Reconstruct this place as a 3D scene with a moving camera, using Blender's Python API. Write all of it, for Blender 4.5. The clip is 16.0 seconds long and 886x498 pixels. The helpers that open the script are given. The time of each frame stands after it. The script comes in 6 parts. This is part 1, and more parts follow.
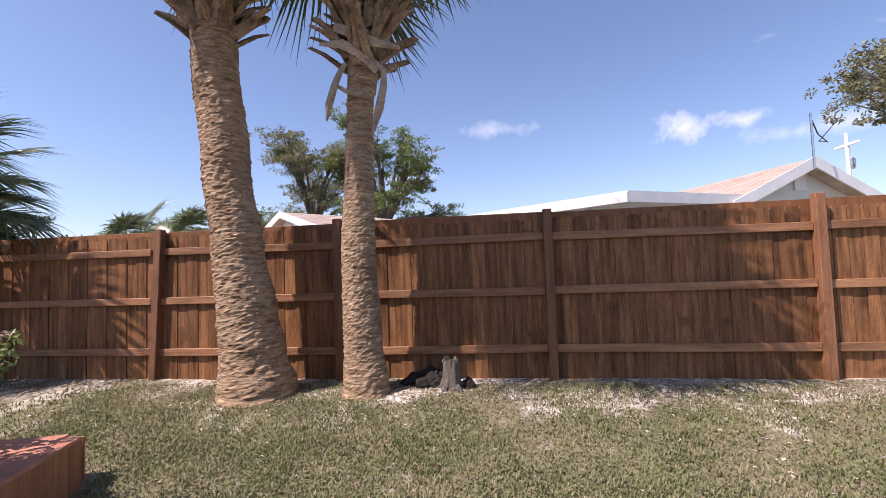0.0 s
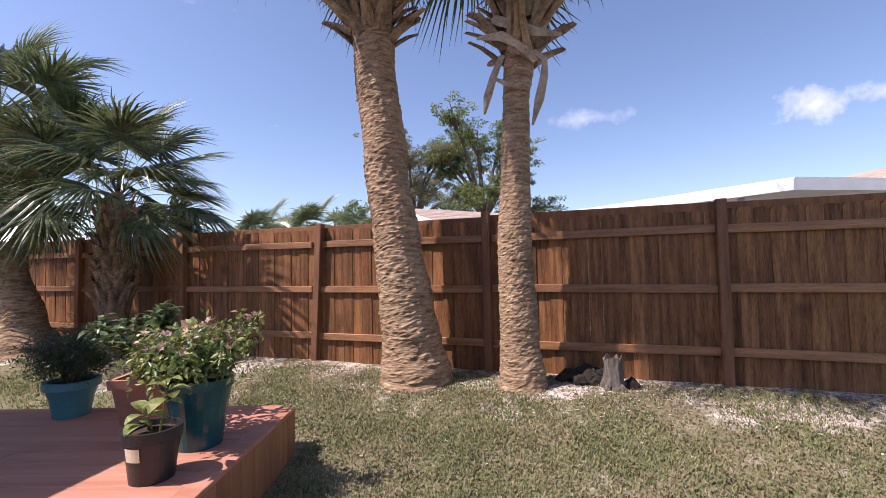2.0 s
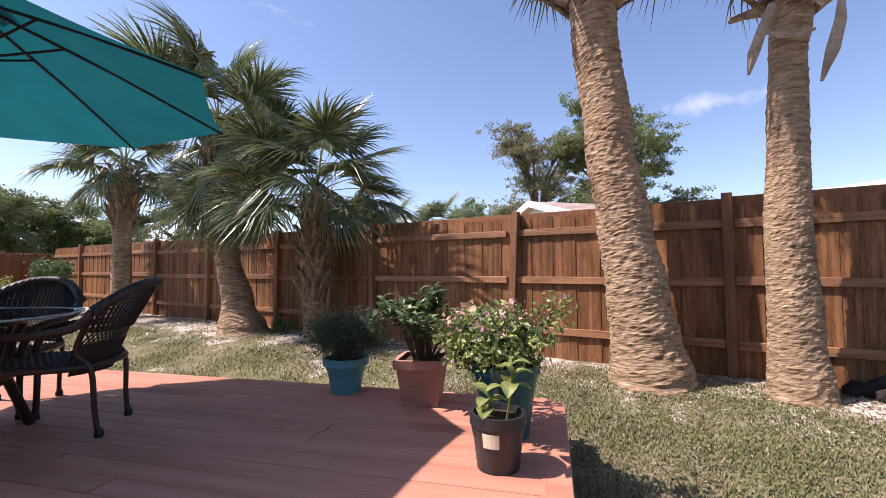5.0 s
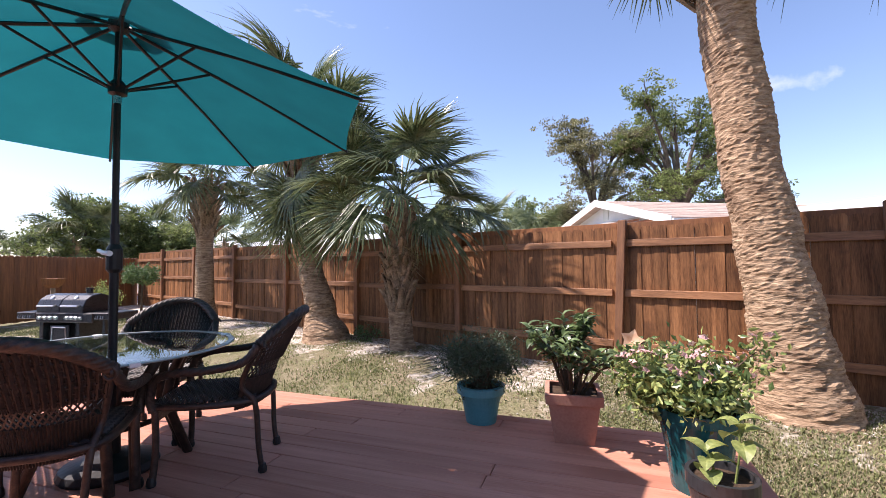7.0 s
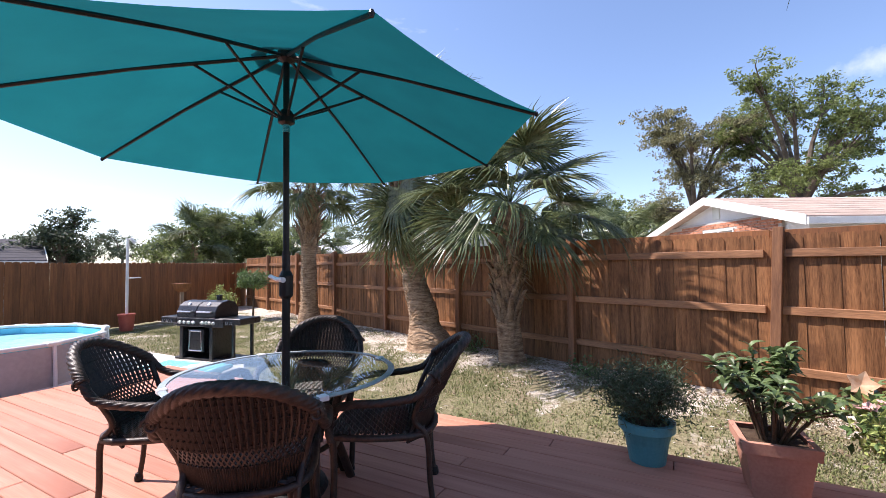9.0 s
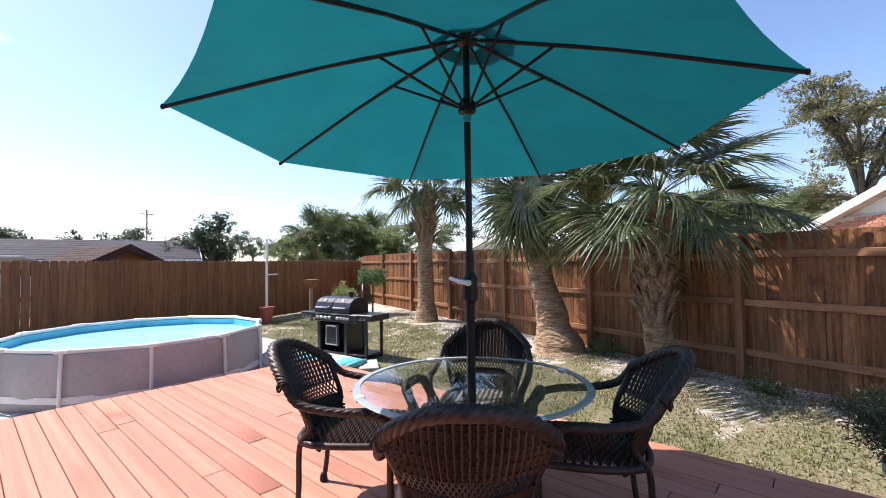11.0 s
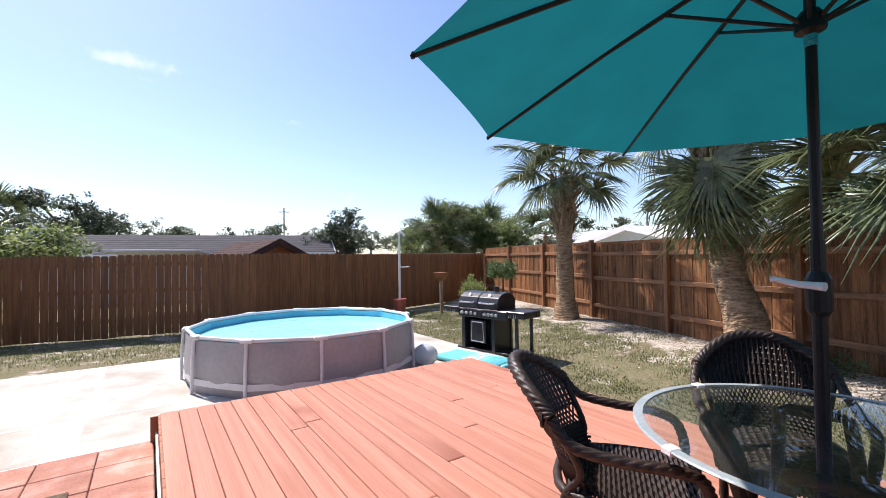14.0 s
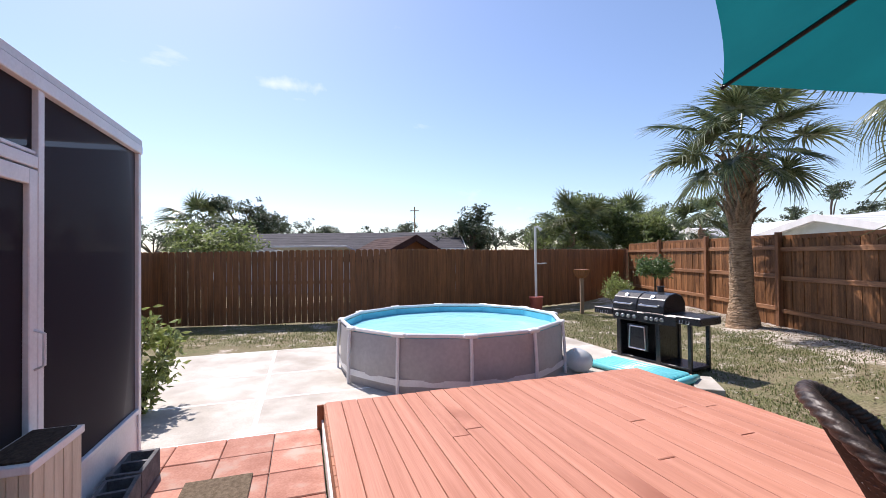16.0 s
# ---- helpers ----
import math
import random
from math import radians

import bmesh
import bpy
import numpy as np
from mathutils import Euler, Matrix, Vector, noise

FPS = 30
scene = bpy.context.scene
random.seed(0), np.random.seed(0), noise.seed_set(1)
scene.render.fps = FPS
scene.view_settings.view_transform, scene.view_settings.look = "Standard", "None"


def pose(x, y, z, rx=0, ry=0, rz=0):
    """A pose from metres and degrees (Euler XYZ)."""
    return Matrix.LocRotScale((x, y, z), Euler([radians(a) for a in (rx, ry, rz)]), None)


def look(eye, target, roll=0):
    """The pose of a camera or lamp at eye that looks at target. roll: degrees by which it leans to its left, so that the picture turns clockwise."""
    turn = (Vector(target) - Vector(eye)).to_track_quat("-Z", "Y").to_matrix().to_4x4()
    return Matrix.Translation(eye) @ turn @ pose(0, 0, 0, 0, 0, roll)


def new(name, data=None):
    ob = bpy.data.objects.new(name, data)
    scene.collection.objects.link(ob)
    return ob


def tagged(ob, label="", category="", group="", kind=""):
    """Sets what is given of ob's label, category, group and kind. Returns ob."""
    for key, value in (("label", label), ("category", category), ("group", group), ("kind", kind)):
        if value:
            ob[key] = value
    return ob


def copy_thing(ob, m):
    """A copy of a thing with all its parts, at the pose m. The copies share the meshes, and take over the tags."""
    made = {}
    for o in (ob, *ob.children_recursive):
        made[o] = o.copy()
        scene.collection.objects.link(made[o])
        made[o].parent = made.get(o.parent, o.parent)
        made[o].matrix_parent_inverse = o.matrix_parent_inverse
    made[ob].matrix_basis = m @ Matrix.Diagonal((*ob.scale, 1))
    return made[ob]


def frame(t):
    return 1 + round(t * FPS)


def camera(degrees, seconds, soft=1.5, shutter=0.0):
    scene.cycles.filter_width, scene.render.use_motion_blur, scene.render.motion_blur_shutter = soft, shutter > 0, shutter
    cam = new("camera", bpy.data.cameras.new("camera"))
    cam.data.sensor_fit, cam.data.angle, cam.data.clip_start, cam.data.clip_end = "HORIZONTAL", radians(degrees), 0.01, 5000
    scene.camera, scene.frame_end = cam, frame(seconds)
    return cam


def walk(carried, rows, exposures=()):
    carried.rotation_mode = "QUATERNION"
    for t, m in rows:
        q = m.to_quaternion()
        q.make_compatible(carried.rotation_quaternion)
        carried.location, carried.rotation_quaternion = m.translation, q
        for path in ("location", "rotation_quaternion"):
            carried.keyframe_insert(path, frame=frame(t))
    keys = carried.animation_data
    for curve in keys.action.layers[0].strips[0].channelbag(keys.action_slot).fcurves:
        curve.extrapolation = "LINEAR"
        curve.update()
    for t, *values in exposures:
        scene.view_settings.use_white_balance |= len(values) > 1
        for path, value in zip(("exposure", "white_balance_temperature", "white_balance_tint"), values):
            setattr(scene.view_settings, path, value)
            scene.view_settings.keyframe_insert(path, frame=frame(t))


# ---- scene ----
cam = camera(91.8, 16.0, soft=0.7)
PATH = [  # seconds, eye, target, roll
    (0, (1.212, 0.318, 1.247), (0.679, 4.276, 1.454), -1.96),
    (0.5, (1.026, 0.264, 1.255), (0.217, 4.177, 1.452), -1.65),
    (1, (0.847, 0.226, 1.260), (-0.186, 4.086, 1.444), -1.46),
    (1.5, (0.672, 0.201, 1.261), (-0.505, 4.020, 1.444), -1.24),
    (2, (0.487, 0.179, 1.255), (-0.822, 3.955, 1.430), -1.09),
    (2.5, (0.289, 0.149, 1.241), (-1.163, 3.872, 1.417), -1.13),
    (3, (0.079, 0.111, 1.225), (-1.533, 3.769, 1.394), -1.07),
    (3.5, (-0.140, 0.067, 1.212), (-1.906, 3.653, 1.363), -0.74),
    (4, (-0.370, 0.014, 1.185), (-2.243, 3.545, 1.347), -0.80),
    (4.5, (-0.600, -0.047, 1.161), (-2.599, 3.413, 1.344), -0.64),
    (5, (-0.819, -0.111, 1.154), (-2.961, 3.263, 1.332), -0.40),
    (7.5, (-1.687, -0.440, 1.418), (-4.241, 2.634, 1.568), -0.74),
    (8, (-1.824, -0.503, 1.466), (-4.511, 2.456, 1.613), -0.88),
    (8.5, (-1.956, -0.564, 1.500), (-4.773, 2.272, 1.649), -0.82),
    (9, (-2.088, -0.627, 1.518), (-5.031, 2.077, 1.675), -0.73),
    (11.5, (-2.798, -0.974, 1.558), (-6.341, 0.878, 1.682), -0.85),
    (12, (-2.946, -1.054, 1.557), (-6.540, 0.696, 1.673), -0.76),
    (12.5, (-3.093, -1.137, 1.563), (-6.737, 0.509, 1.671), -0.70),
    (13, (-3.236, -1.215, 1.571), (-6.949, 0.269, 1.674), -0.73),
    (13.5, (-3.377, -1.293, 1.574), (-7.148, 0.037, 1.672), -0.84),
    (14, (-3.514, -1.368, 1.575), (-7.358, -0.265, 1.653), -0.88),
    (14.5, (-3.648, -1.443, 1.577), (-7.566, -0.641, 1.649), -0.85),
    (15, (-3.775, -1.517, 1.571), (-7.743, -1.021, 1.644), -0.61),
    (15.5, (-3.892, -1.585, 1.558), (-7.885, -1.368, 1.639), -0.59),
    (16, (-4.003, -1.650, 1.547), (-8.002, -1.671, 1.612), -0.69),
]
walk(cam, [(t, look(eye, target, roll)) for t, eye, target, roll in PATH], exposures=[(0.0, 0.50, 6680, 26), (3.0, 0.55, 6680, 26), (5.0, 0.68, 6750, 25), (7.5, 0.93, 6650, 24), (9.0, 0.89, 6550, 21), (12.5, 0.74, 6560, 17), (16.0, 0.44, 6520, 19)])

# ---- world and sun ----
SUN_AWAY = Vector((0.59, 0.43, -1.0)).normalized()  # the way the sunlight travels
ELEV = math.asin(-SUN_AWAY.z)
AZIM = math.atan2(-SUN_AWAY.x, -SUN_AWAY.y)
world = bpy.data.worlds.new("sky")
scene.world = world
world.use_nodes = True
wt = world.node_tree
wt.nodes.clear()
w_sky = wt.nodes.new("ShaderNodeTexSky")
w_sky.sky_type, w_sky.sun_disc = "NISHITA", False
w_sky.sun_elevation, w_sky.sun_rotation = ELEV, AZIM
w_sky.air_density, w_sky.dust_density, w_sky.ozone_density = 1.0, 0.6, 3.5
w_co = wt.nodes.new("ShaderNodeTexCoord")
w_map = wt.nodes.new("ShaderNodeMapping")
w_map.inputs["Scale"].default_value = (1.5, 2.6, 8.0)
w_map.inputs["Location"].default_value = (1.35, 0.4, 0.7)
w_noise = wt.nodes.new("ShaderNodeTexNoise")
w_noise.inputs["Scale"].default_value, w_noise.inputs["Detail"].default_value, w_noise.inputs["Roughness"].default_value = 1.9, 8.0, 0.55
w_ramp = wt.nodes.new("ShaderNodeValToRGB")
w_ramp.color_ramp.elements[0].position, w_ramp.color_ramp.elements[1].position = 0.66, 0.92
w_ramp.color_ramp.elements[1].color = (0.75, 0.75, 0.75, 1)


def w_math(op, x, y=None):
    node = wt.nodes.new("ShaderNodeMath")
    node.operation = op
    for slot, value in zip(node.inputs, (x, y)):
        if isinstance(value, (int, float)):
            slot.default_value = value
        elif value is not None:
            wt.links.new(value, slot)
    return node.outputs[0]


# small fair-weather clouds low over the fence: direction, half-sizes across, deep and high, thickness
w_wisp = wt.nodes.new("ShaderNodeTexNoise")
w_wisp.inputs["Scale"].default_value, w_wisp.inputs["Detail"].default_value, w_wisp.inputs["Roughness"].default_value = 16.0, 7.0, 0.6
wt.links.new(w_co.outputs["Generated"], w_wisp.inputs["Vector"])
w_cloud = None
for way, size, thick in (((0.375, 0.887, 0.268), (0.050, 0.08, 0.034), 0.85), ((0.455, 0.852, 0.262), (0.055, 0.09, 0.014), 0.55), ((0.012, 0.950, 0.312), (0.085, 0.10, 0.018), 0.38), ((0.52, 0.826, 0.224), (0.11, 0.12, 0.022), 0.5), ((-0.874, -0.33, 0.356), (0.06, 0.08, 0.014), 0.5)):
    w_from = wt.nodes.new("ShaderNodeVectorMath")
    w_from.operation = "SUBTRACT"
    w_from.inputs[1].default_value = way
    wt.links.new(w_co.outputs["Generated"], w_from.inputs[0])
    w_by = wt.nodes.new("ShaderNodeVectorMath")
    w_by.operation = "DIVIDE"
    w_by.inputs[1].default_value = size
    wt.links.new(w_from.outputs[0], w_by.inputs[0])
    w_far = wt.nodes.new("ShaderNodeVectorMath")
    w_far.operation = "LENGTH"
    wt.links.new(w_by.outputs[0], w_far.inputs[0])
    ragged = w_math("ADD", w_math("SUBTRACT", 1.0, w_far.outputs["Value"]), w_math("MULTIPLY", w_math("SUBTRACT", w_wisp.outputs["Fac"], 0.5), 3.6))
    puff = w_math("MINIMUM", w_math("MULTIPLY", w_math("MAXIMUM", ragged, 0.0), 0.75 * thick), 0.9 * thick)
    w_cloud = puff if w_cloud is None else w_math("MAXIMUM", w_cloud, puff)
w_all = w_math("MAXIMUM", w_cloud, w_ramp.outputs[0])
w_mix = wt.nodes.new("ShaderNodeMixRGB")
w_mix.inputs["Color2"].default_value = (7.0, 7.2, 7.6, 1)
w_bg = wt.nodes.new("ShaderNodeBackground")
w_bg.inputs["Strength"].default_value = 0.135
w_out = wt.nodes.new("ShaderNodeOutputWorld")
for a, b in ((w_co.outputs["Generated"], w_map.inputs["Vector"]), (w_map.outputs[0], w_noise.inputs["Vector"]), (w_noise.outputs["Fac"], w_ramp.inputs[0]),
             (w_all, w_mix.inputs["Fac"]), (w_sky.outputs[0], w_mix.inputs["Color1"]), (w_mix.outputs[0], w_bg.inputs["Color"]), (w_bg.outputs[0], w_out.inputs[0])):
    wt.links.new(a, b)
sun_data = bpy.data.lights.new("sun", "SUN")
sun_data.energy, sun_data.angle, sun_data.color = 5.0, radians(0.55), (1.0, 0.95, 0.87)
sun = new("sun", sun_data)
sun.matrix_world = look((0, 0, 30), Vector((0, 0, 30)) + SUN_AWAY)

# ---- materials ----
def surf(name, low, high, scale=6.0, rough=0.6, metal=0.0, bump=0.15, fine=60.0, stretch=(1, 1, 1), rnd=0.0, stain=None, stain_scale=1.2, stain_at=(0.52, 0.68), rough_var=0.12,
         island=0.0, trans=0.0, distance=0.01, coat=0.0, spec=None):
    """Two-scale procedural surface: broad colour noise, fine grain in bump, optional stains, optional variation piece by piece."""
    m = bpy.data.materials.new(name)
    m.use_nodes = True
    nt = m.node_tree
    N, L = nt.nodes, nt.links
    b = N["Principled BSDF"]
    co = N.new("ShaderNodeTexCoord")
    mp = N.new("ShaderNodeMapping")
    mp.inputs["Scale"].default_value = stretch
    info = N.new("ShaderNodeObjectInfo")
    shift = N.new("ShaderNodeVectorMath")
    shift.operation = "MULTIPLY_ADD"
    L.new(info.outputs["Random"], shift.inputs[0])
    shift.inputs[1].default_value = (37.0, 53.0, 71.0)
    L.new(co.outputs["Object"], shift.inputs[2])
    L.new(shift.outputs[0], mp.inputs["Vector"])
    n1 = N.new("ShaderNodeTexNoise")
    n1.inputs["Scale"].default_value, n1.inputs["Detail"].default_value = scale, 5.0
    n2 = N.new("ShaderNodeTexNoise")
    n2.inputs["Scale"].default_value, n2.inputs["Detail"].default_value = fine, 4.0
    for n in (n1, n2):
        L.new(mp.outputs[0], n.inputs["Vector"])
    add = N.new("ShaderNodeMath")
    add.operation = "MULTIPLY_ADD"
    L.new(n2.outputs["Fac"], add.inputs[0])
    add.inputs[1].default_value = 0.5
    half = N.new("ShaderNodeMath")
    half.operation = "MULTIPLY"
    half.inputs[1].default_value = 0.75
    L.new(n1.outputs["Fac"], half.inputs[0])
    L.new(half.outputs[0], add.inputs[2])
    ramp = N.new("ShaderNodeValToRGB")
    e = ramp.color_ramp.elements
    e[0].position, e[1].position = 0.45, 0.80
    e[0].color, e[1].color = (*low, 1), (*high, 1)
    L.new(add.outputs[0], ramp.inputs[0])
    colour = ramp.outputs[0]
    if stain:
        n3 = N.new("ShaderNodeTexNoise")
        n3.inputs["Scale"].default_value, n3.inputs["Detail"].default_value = stain_scale, 6.0
        L.new(shift.outputs[0], n3.inputs["Vector"])
        sr = N.new("ShaderNodeValToRGB")
        sr.color_ramp.elements[0].position, sr.color_ramp.elements[1].position = stain_at
        L.new(n3.outputs["Fac"], sr.inputs[0])
        mx = N.new("ShaderNodeMixRGB")
        mx.inputs["Color2"].default_value = (*stain, 1)
        L.new(sr.outputs[0], mx.inputs["Fac"])
        L.new(colour, mx.inputs["Color1"])
        colour = mx.outputs[0]
    if rnd or island:
        source = info.outputs["Random"]
        if island:
            geo = N.new("ShaderNodeNewGeometry")
            source = geo.outputs["Random Per Island"]
        amount = rnd or island
        mr = N.new("ShaderNodeMapRange")
        mr.inputs["To Min"].default_value, mr.inputs["To Max"].default_value = 1 - amount, 1 + amount
        L.new(source, mr.inputs["Value"])
        hs = N.new("ShaderNodeHueSaturation")
        L.new(mr.outputs[0], hs.inputs["Value"])
        L.new(colour, hs.inputs["Color"])
        colour = hs.outputs[0]
    L.new(colour, b.inputs["Base Color"])
    rr = N.new("ShaderNodeMapRange")
    rr.inputs["To Min"].default_value, rr.inputs["To Max"].default_value = max(0.02, rough - rough_var), min(1.0, rough + rough_var)
    L.new(n2.outputs["Fac"], rr.inputs["Value"])
    L.new(rr.outputs[0], b.inputs["Roughness"])
    b.inputs["Metallic"].default_value = metal
    if rough >= 0.8:
        b.inputs["Specular IOR Level"].default_value = 0.18
    if spec is not None:
        b.inputs["Specular IOR Level"].default_value = spec
    b.inputs["Coat Weight"].default_value = coat
    if bump:
        bp = N.new("ShaderNodeBump")
        bp.inputs["Strength"].default_value, bp.inputs["Distance"].default_value = bump, distance
        L.new(add.outputs[0], bp.inputs["Height"])
        L.new(bp.outputs[0], b.inputs["Normal"])
    if trans:
        tr = N.new("ShaderNodeBsdfTranslucent")
        L.new(colour, tr.inputs["Color"])
        ms = N.new("ShaderNodeMixShader")
        ms.inputs[0].default_value = trans
        L.new(b.outputs[0], ms.inputs[1])
        L.new(tr.outputs[0], ms.inputs[2])
        L.new(ms.outputs[0], N["Material Output"].inputs["Surface"])
    return m


def glassy(name, colour, rough=0.02, alpha=0.15, ior=1.45):
    """A clear sheet: part see-through, part glossy by its own reflection."""
    m = bpy.data.materials.new(name)
    m.use_nodes = True
    nt = m.node_tree
    b = nt.nodes["Principled BSDF"]
    b.inputs["Base Color"].default_value = (*colour, 1)
    b.inputs["Roughness"].default_value, b.inputs["IOR"].default_value = rough, ior
    tp = nt.nodes.new("ShaderNodeBsdfTransparent")
    tp.inputs["Color"].default_value = (*[0.55 + 0.45 * c for c in colour], 1)
    gl = nt.nodes.new("ShaderNodeBsdfGlossy")
    gl.inputs["Roughness"].default_value = rough
    fr = nt.nodes.new("ShaderNodeFresnel")
    fr.inputs["IOR"].default_value = ior
    mix = nt.nodes.new("ShaderNodeMixShader")
    nt.links.new(fr.outputs[0], mix.inputs[0])
    nt.links.new(tp.outputs[0], mix.inputs[1])
    nt.links.new(gl.outputs[0], mix.inputs[2])
    mix2 = nt.nodes.new("ShaderNodeMixShader")
    mix2.inputs[0].default_value = alpha
    nt.links.new(mix.outputs[0], mix2.inputs[1])
    nt.links.new(b.outputs[0], mix2.inputs[2])
    nt.links.new(mix2.outputs[0], nt.nodes["Material Output"].inputs["Surface"])
    return m


fence_wood = surf("stained_fence_wood", (0.092, 0.039, 0.017), (0.325, 0.152, 0.066), 3.0, 0.56, bump=0.4, fine=26, stretch=(7, 7, 0.55), rnd=0.28, stain=(0.07, 0.030, 0.016), stain_scale=2.2, stain_at=(0.60, 0.75), spec=0.22)
rail_wood = surf("stained_rail_wood", (0.155, 0.069, 0.031), (0.39, 0.190, 0.090), 3.0, 0.56, bump=0.35, fine=26, stretch=(0.55, 7, 7), rnd=0.18)
back_wood = surf("dark_red_fence_stain", (0.125, 0.048, 0.016), (0.265, 0.104, 0.034), 3.0, 0.6, bump=0.3, fine=26, stretch=(7, 7, 0.5), rnd=0.20)
deck_paint = surf("terracotta_deck_paint", (0.40, 0.167, 0.109), (0.545, 0.260, 0.183), 2.2, 0.6, bump=0.18, fine=30, stretch=(0.6, 6, 6), rnd=0.045, stain=(0.31, 0.122, 0.080), stain_scale=1.3, stain_at=(0.58, 0.74), distance=0.004, spec=0.22)
deck_side = surf("brown_deck_skirt_paint", (0.27, 0.100, 0.046), (0.41, 0.175, 0.088), 2.5, 0.6, bump=0.2, fine=30, stretch=(6, 6, 0.6), rnd=0.12)
white_paint = surf("white_paint", (0.70, 0.70, 0.69), (0.83, 0.83, 0.82), 3, 0.45, bump=0.05)
alu_white = surf("white_aluminium", (0.66, 0.66, 0.68), (0.78, 0.78, 0.80), 5, 0.35, bump=0.03)
concrete = surf("pale_concrete", (0.42, 0.39, 0.345), (0.62, 0.59, 0.535), 2.6, 0.85, bump=0.3, fine=70, stain=(0.36, 0.33, 0.285), stain_scale=1.6, stain_at=(0.46, 0.70))
tile_red = surf("terracotta_paver", (0.37, 0.165, 0.118), (0.54, 0.28, 0.21), 5, 0.8, bump=0.25, fine=60, rnd=0.16, stain=(0.46, 0.33, 0.27), stain_scale=5, stain_at=(0.54, 0.72))
trunk_bark = surf("palm_bark", (0.150, 0.090, 0.052), (0.48, 0.340, 0.220), 6.0, 0.9, bump=0.9, fine=22, stretch=(1, 1, 5.0), stain=(0.13, 0.078, 0.050), stain_scale=3.2, stain_at=(0.54, 0.80), distance=0.02)
boot_mat = surf("dry_palm_boot", (0.105, 0.066, 0.042), (0.38, 0.275, 0.185), 7, 0.85, bump=0.4, fine=40, rnd=0.25)
frond_mat = surf("palm_leaf", (0.052, 0.080, 0.034), (0.215, 0.255, 0.120), 7, 0.30, bump=0.1, fine=30, rnd=0.25, trans=0.28)
frond_dry = surf("dry_palm_leaf", (0.17, 0.125, 0.07), (0.33, 0.25, 0.15), 7, 0.7, bump=0.1, fine=30, rnd=0.2, trans=0.15)
canvas = surf("teal_canvas", (0.002, 0.132, 0.160), (0.003, 0.162, 0.192), 3, 0.85, bump=0.06, fine=420, trans=0.33)
dark_metal = surf("dark_bronze_metal", (0.009, 0.009, 0.010), (0.020, 0.019, 0.020), 8, 0.45, metal=0.0, spec=0.3, bump=0.04)
black_enamel = surf("black_enamel", (0.016, 0.016, 0.018), (0.034, 0.034, 0.038), 5, 0.30, metal=0.1, bump=0.05)
steel = surf("brushed_steel", (0.42, 0.42, 0.43), (0.60, 0.60, 0.61), 5, 0.28, metal=1.0, bump=0.06, stretch=(1, 1, 20))
wicker = surf("dark_brown_wicker", (0.012, 0.008, 0.007), (0.050, 0.031, 0.024), 30, 0.45, bump=0.3, fine=140, island=0.35, spec=0.4)
pool_grey = surf("grey_pool_liner", (0.35, 0.333, 0.342), (0.45, 0.43, 0.44), 2, 0.5, bump=0.08, fine=20)
pool_blue = surf("blue_pool_liner", (0.10, 0.50, 0.66), (0.16, 0.60, 0.74), 5, 0.5, bump=0.05)
pot_blue = surf("light_blue_glazed_plastic", (0.045, 0.225, 0.265), (0.075, 0.290, 0.325), 5, 0.4, bump=0.05)
pot_teal = surf("dark_teal_glaze", (0.004, 0.055, 0.066), (0.008, 0.095, 0.108), 6, 0.2, bump=0.05)
pot_clay = surf("terracotta_clay", (0.40, 0.195, 0.140), (0.51, 0.275, 0.205), 5, 0.8, bump=0.15)
bucket_red = surf("faded_red_plastic", (0.30, 0.060, 0.045), (0.42, 0.10, 0.075), 5, 0.5, bump=0.06)
pot_black = surf("black_nursery_plastic", (0.018, 0.018, 0.020), (0.035, 0.035, 0.038), 5, 0.42, bump=0.05)
soil = surf("dark_potting_soil", (0.035, 0.022, 0.015), (0.09, 0.06, 0.04), 30, 0.95, bump=0.8, fine=90)
label_mat = surf("pale_paper_label", (0.62, 0.60, 0.40), (0.74, 0.72, 0.55), 14, 0.6, bump=0.0)
leaf_mid = surf("mid_green_leaf", (0.055, 0.105, 0.034), (0.150, 0.230, 0.078), 12, 0.40, bump=0.05, island=0.35, trans=0.25)
leaf_lime = surf("lime_green_leaf", (0.125, 0.175, 0.048), (0.39, 0.44, 0.145), 12, 0.42, bump=0.05, island=0.35, trans=0.3)
leaf_gloss = surf("glossy_green_leaf", (0.060, 0.100, 0.040), (0.165, 0.225, 0.090), 12, 0.30, bump=0.05, rnd=0.35, trans=0.22)
leaf_dark = surf("grey_green_leaf", (0.030, 0.055, 0.026), (0.070, 0.105, 0.050), 12, 0.5, bump=0.05, island=0.35, trans=0.15)
tree_leaf = surf("tree_foliage", (0.090, 0.130, 0.042), (0.235, 0.285, 0.100), 0.5, 0.5, bump=0.0, island=0.5, trans=0.5)
tree_leaf_far = surf("far_foliage", (0.045, 0.070, 0.038), (0.095, 0.125, 0.065), 0.5, 0.6, bump=0.0, island=0.5, trans=0.2)
tree_olive = surf("olive_foliage", (0.140, 0.142, 0.070), (0.270, 0.262, 0.140), 0.5, 0.55, bump=0.0, island=0.5, trans=0.25)
petal_pink = surf("pink_petals", (0.62, 0.34, 0.34), (0.80, 0.56, 0.50), 20, 0.6, bump=0.0, island=0.3, trans=0.3)
petal_peach = surf("peach_petals", (0.70, 0.36, 0.20), (0.80, 0.55, 0.36), 20, 0.6, bump=0.0, trans=0.3)
twig = surf("brown_twig", (0.06, 0.042, 0.028), (0.14, 0.10, 0.07), 12, 0.85, bump=0.3)
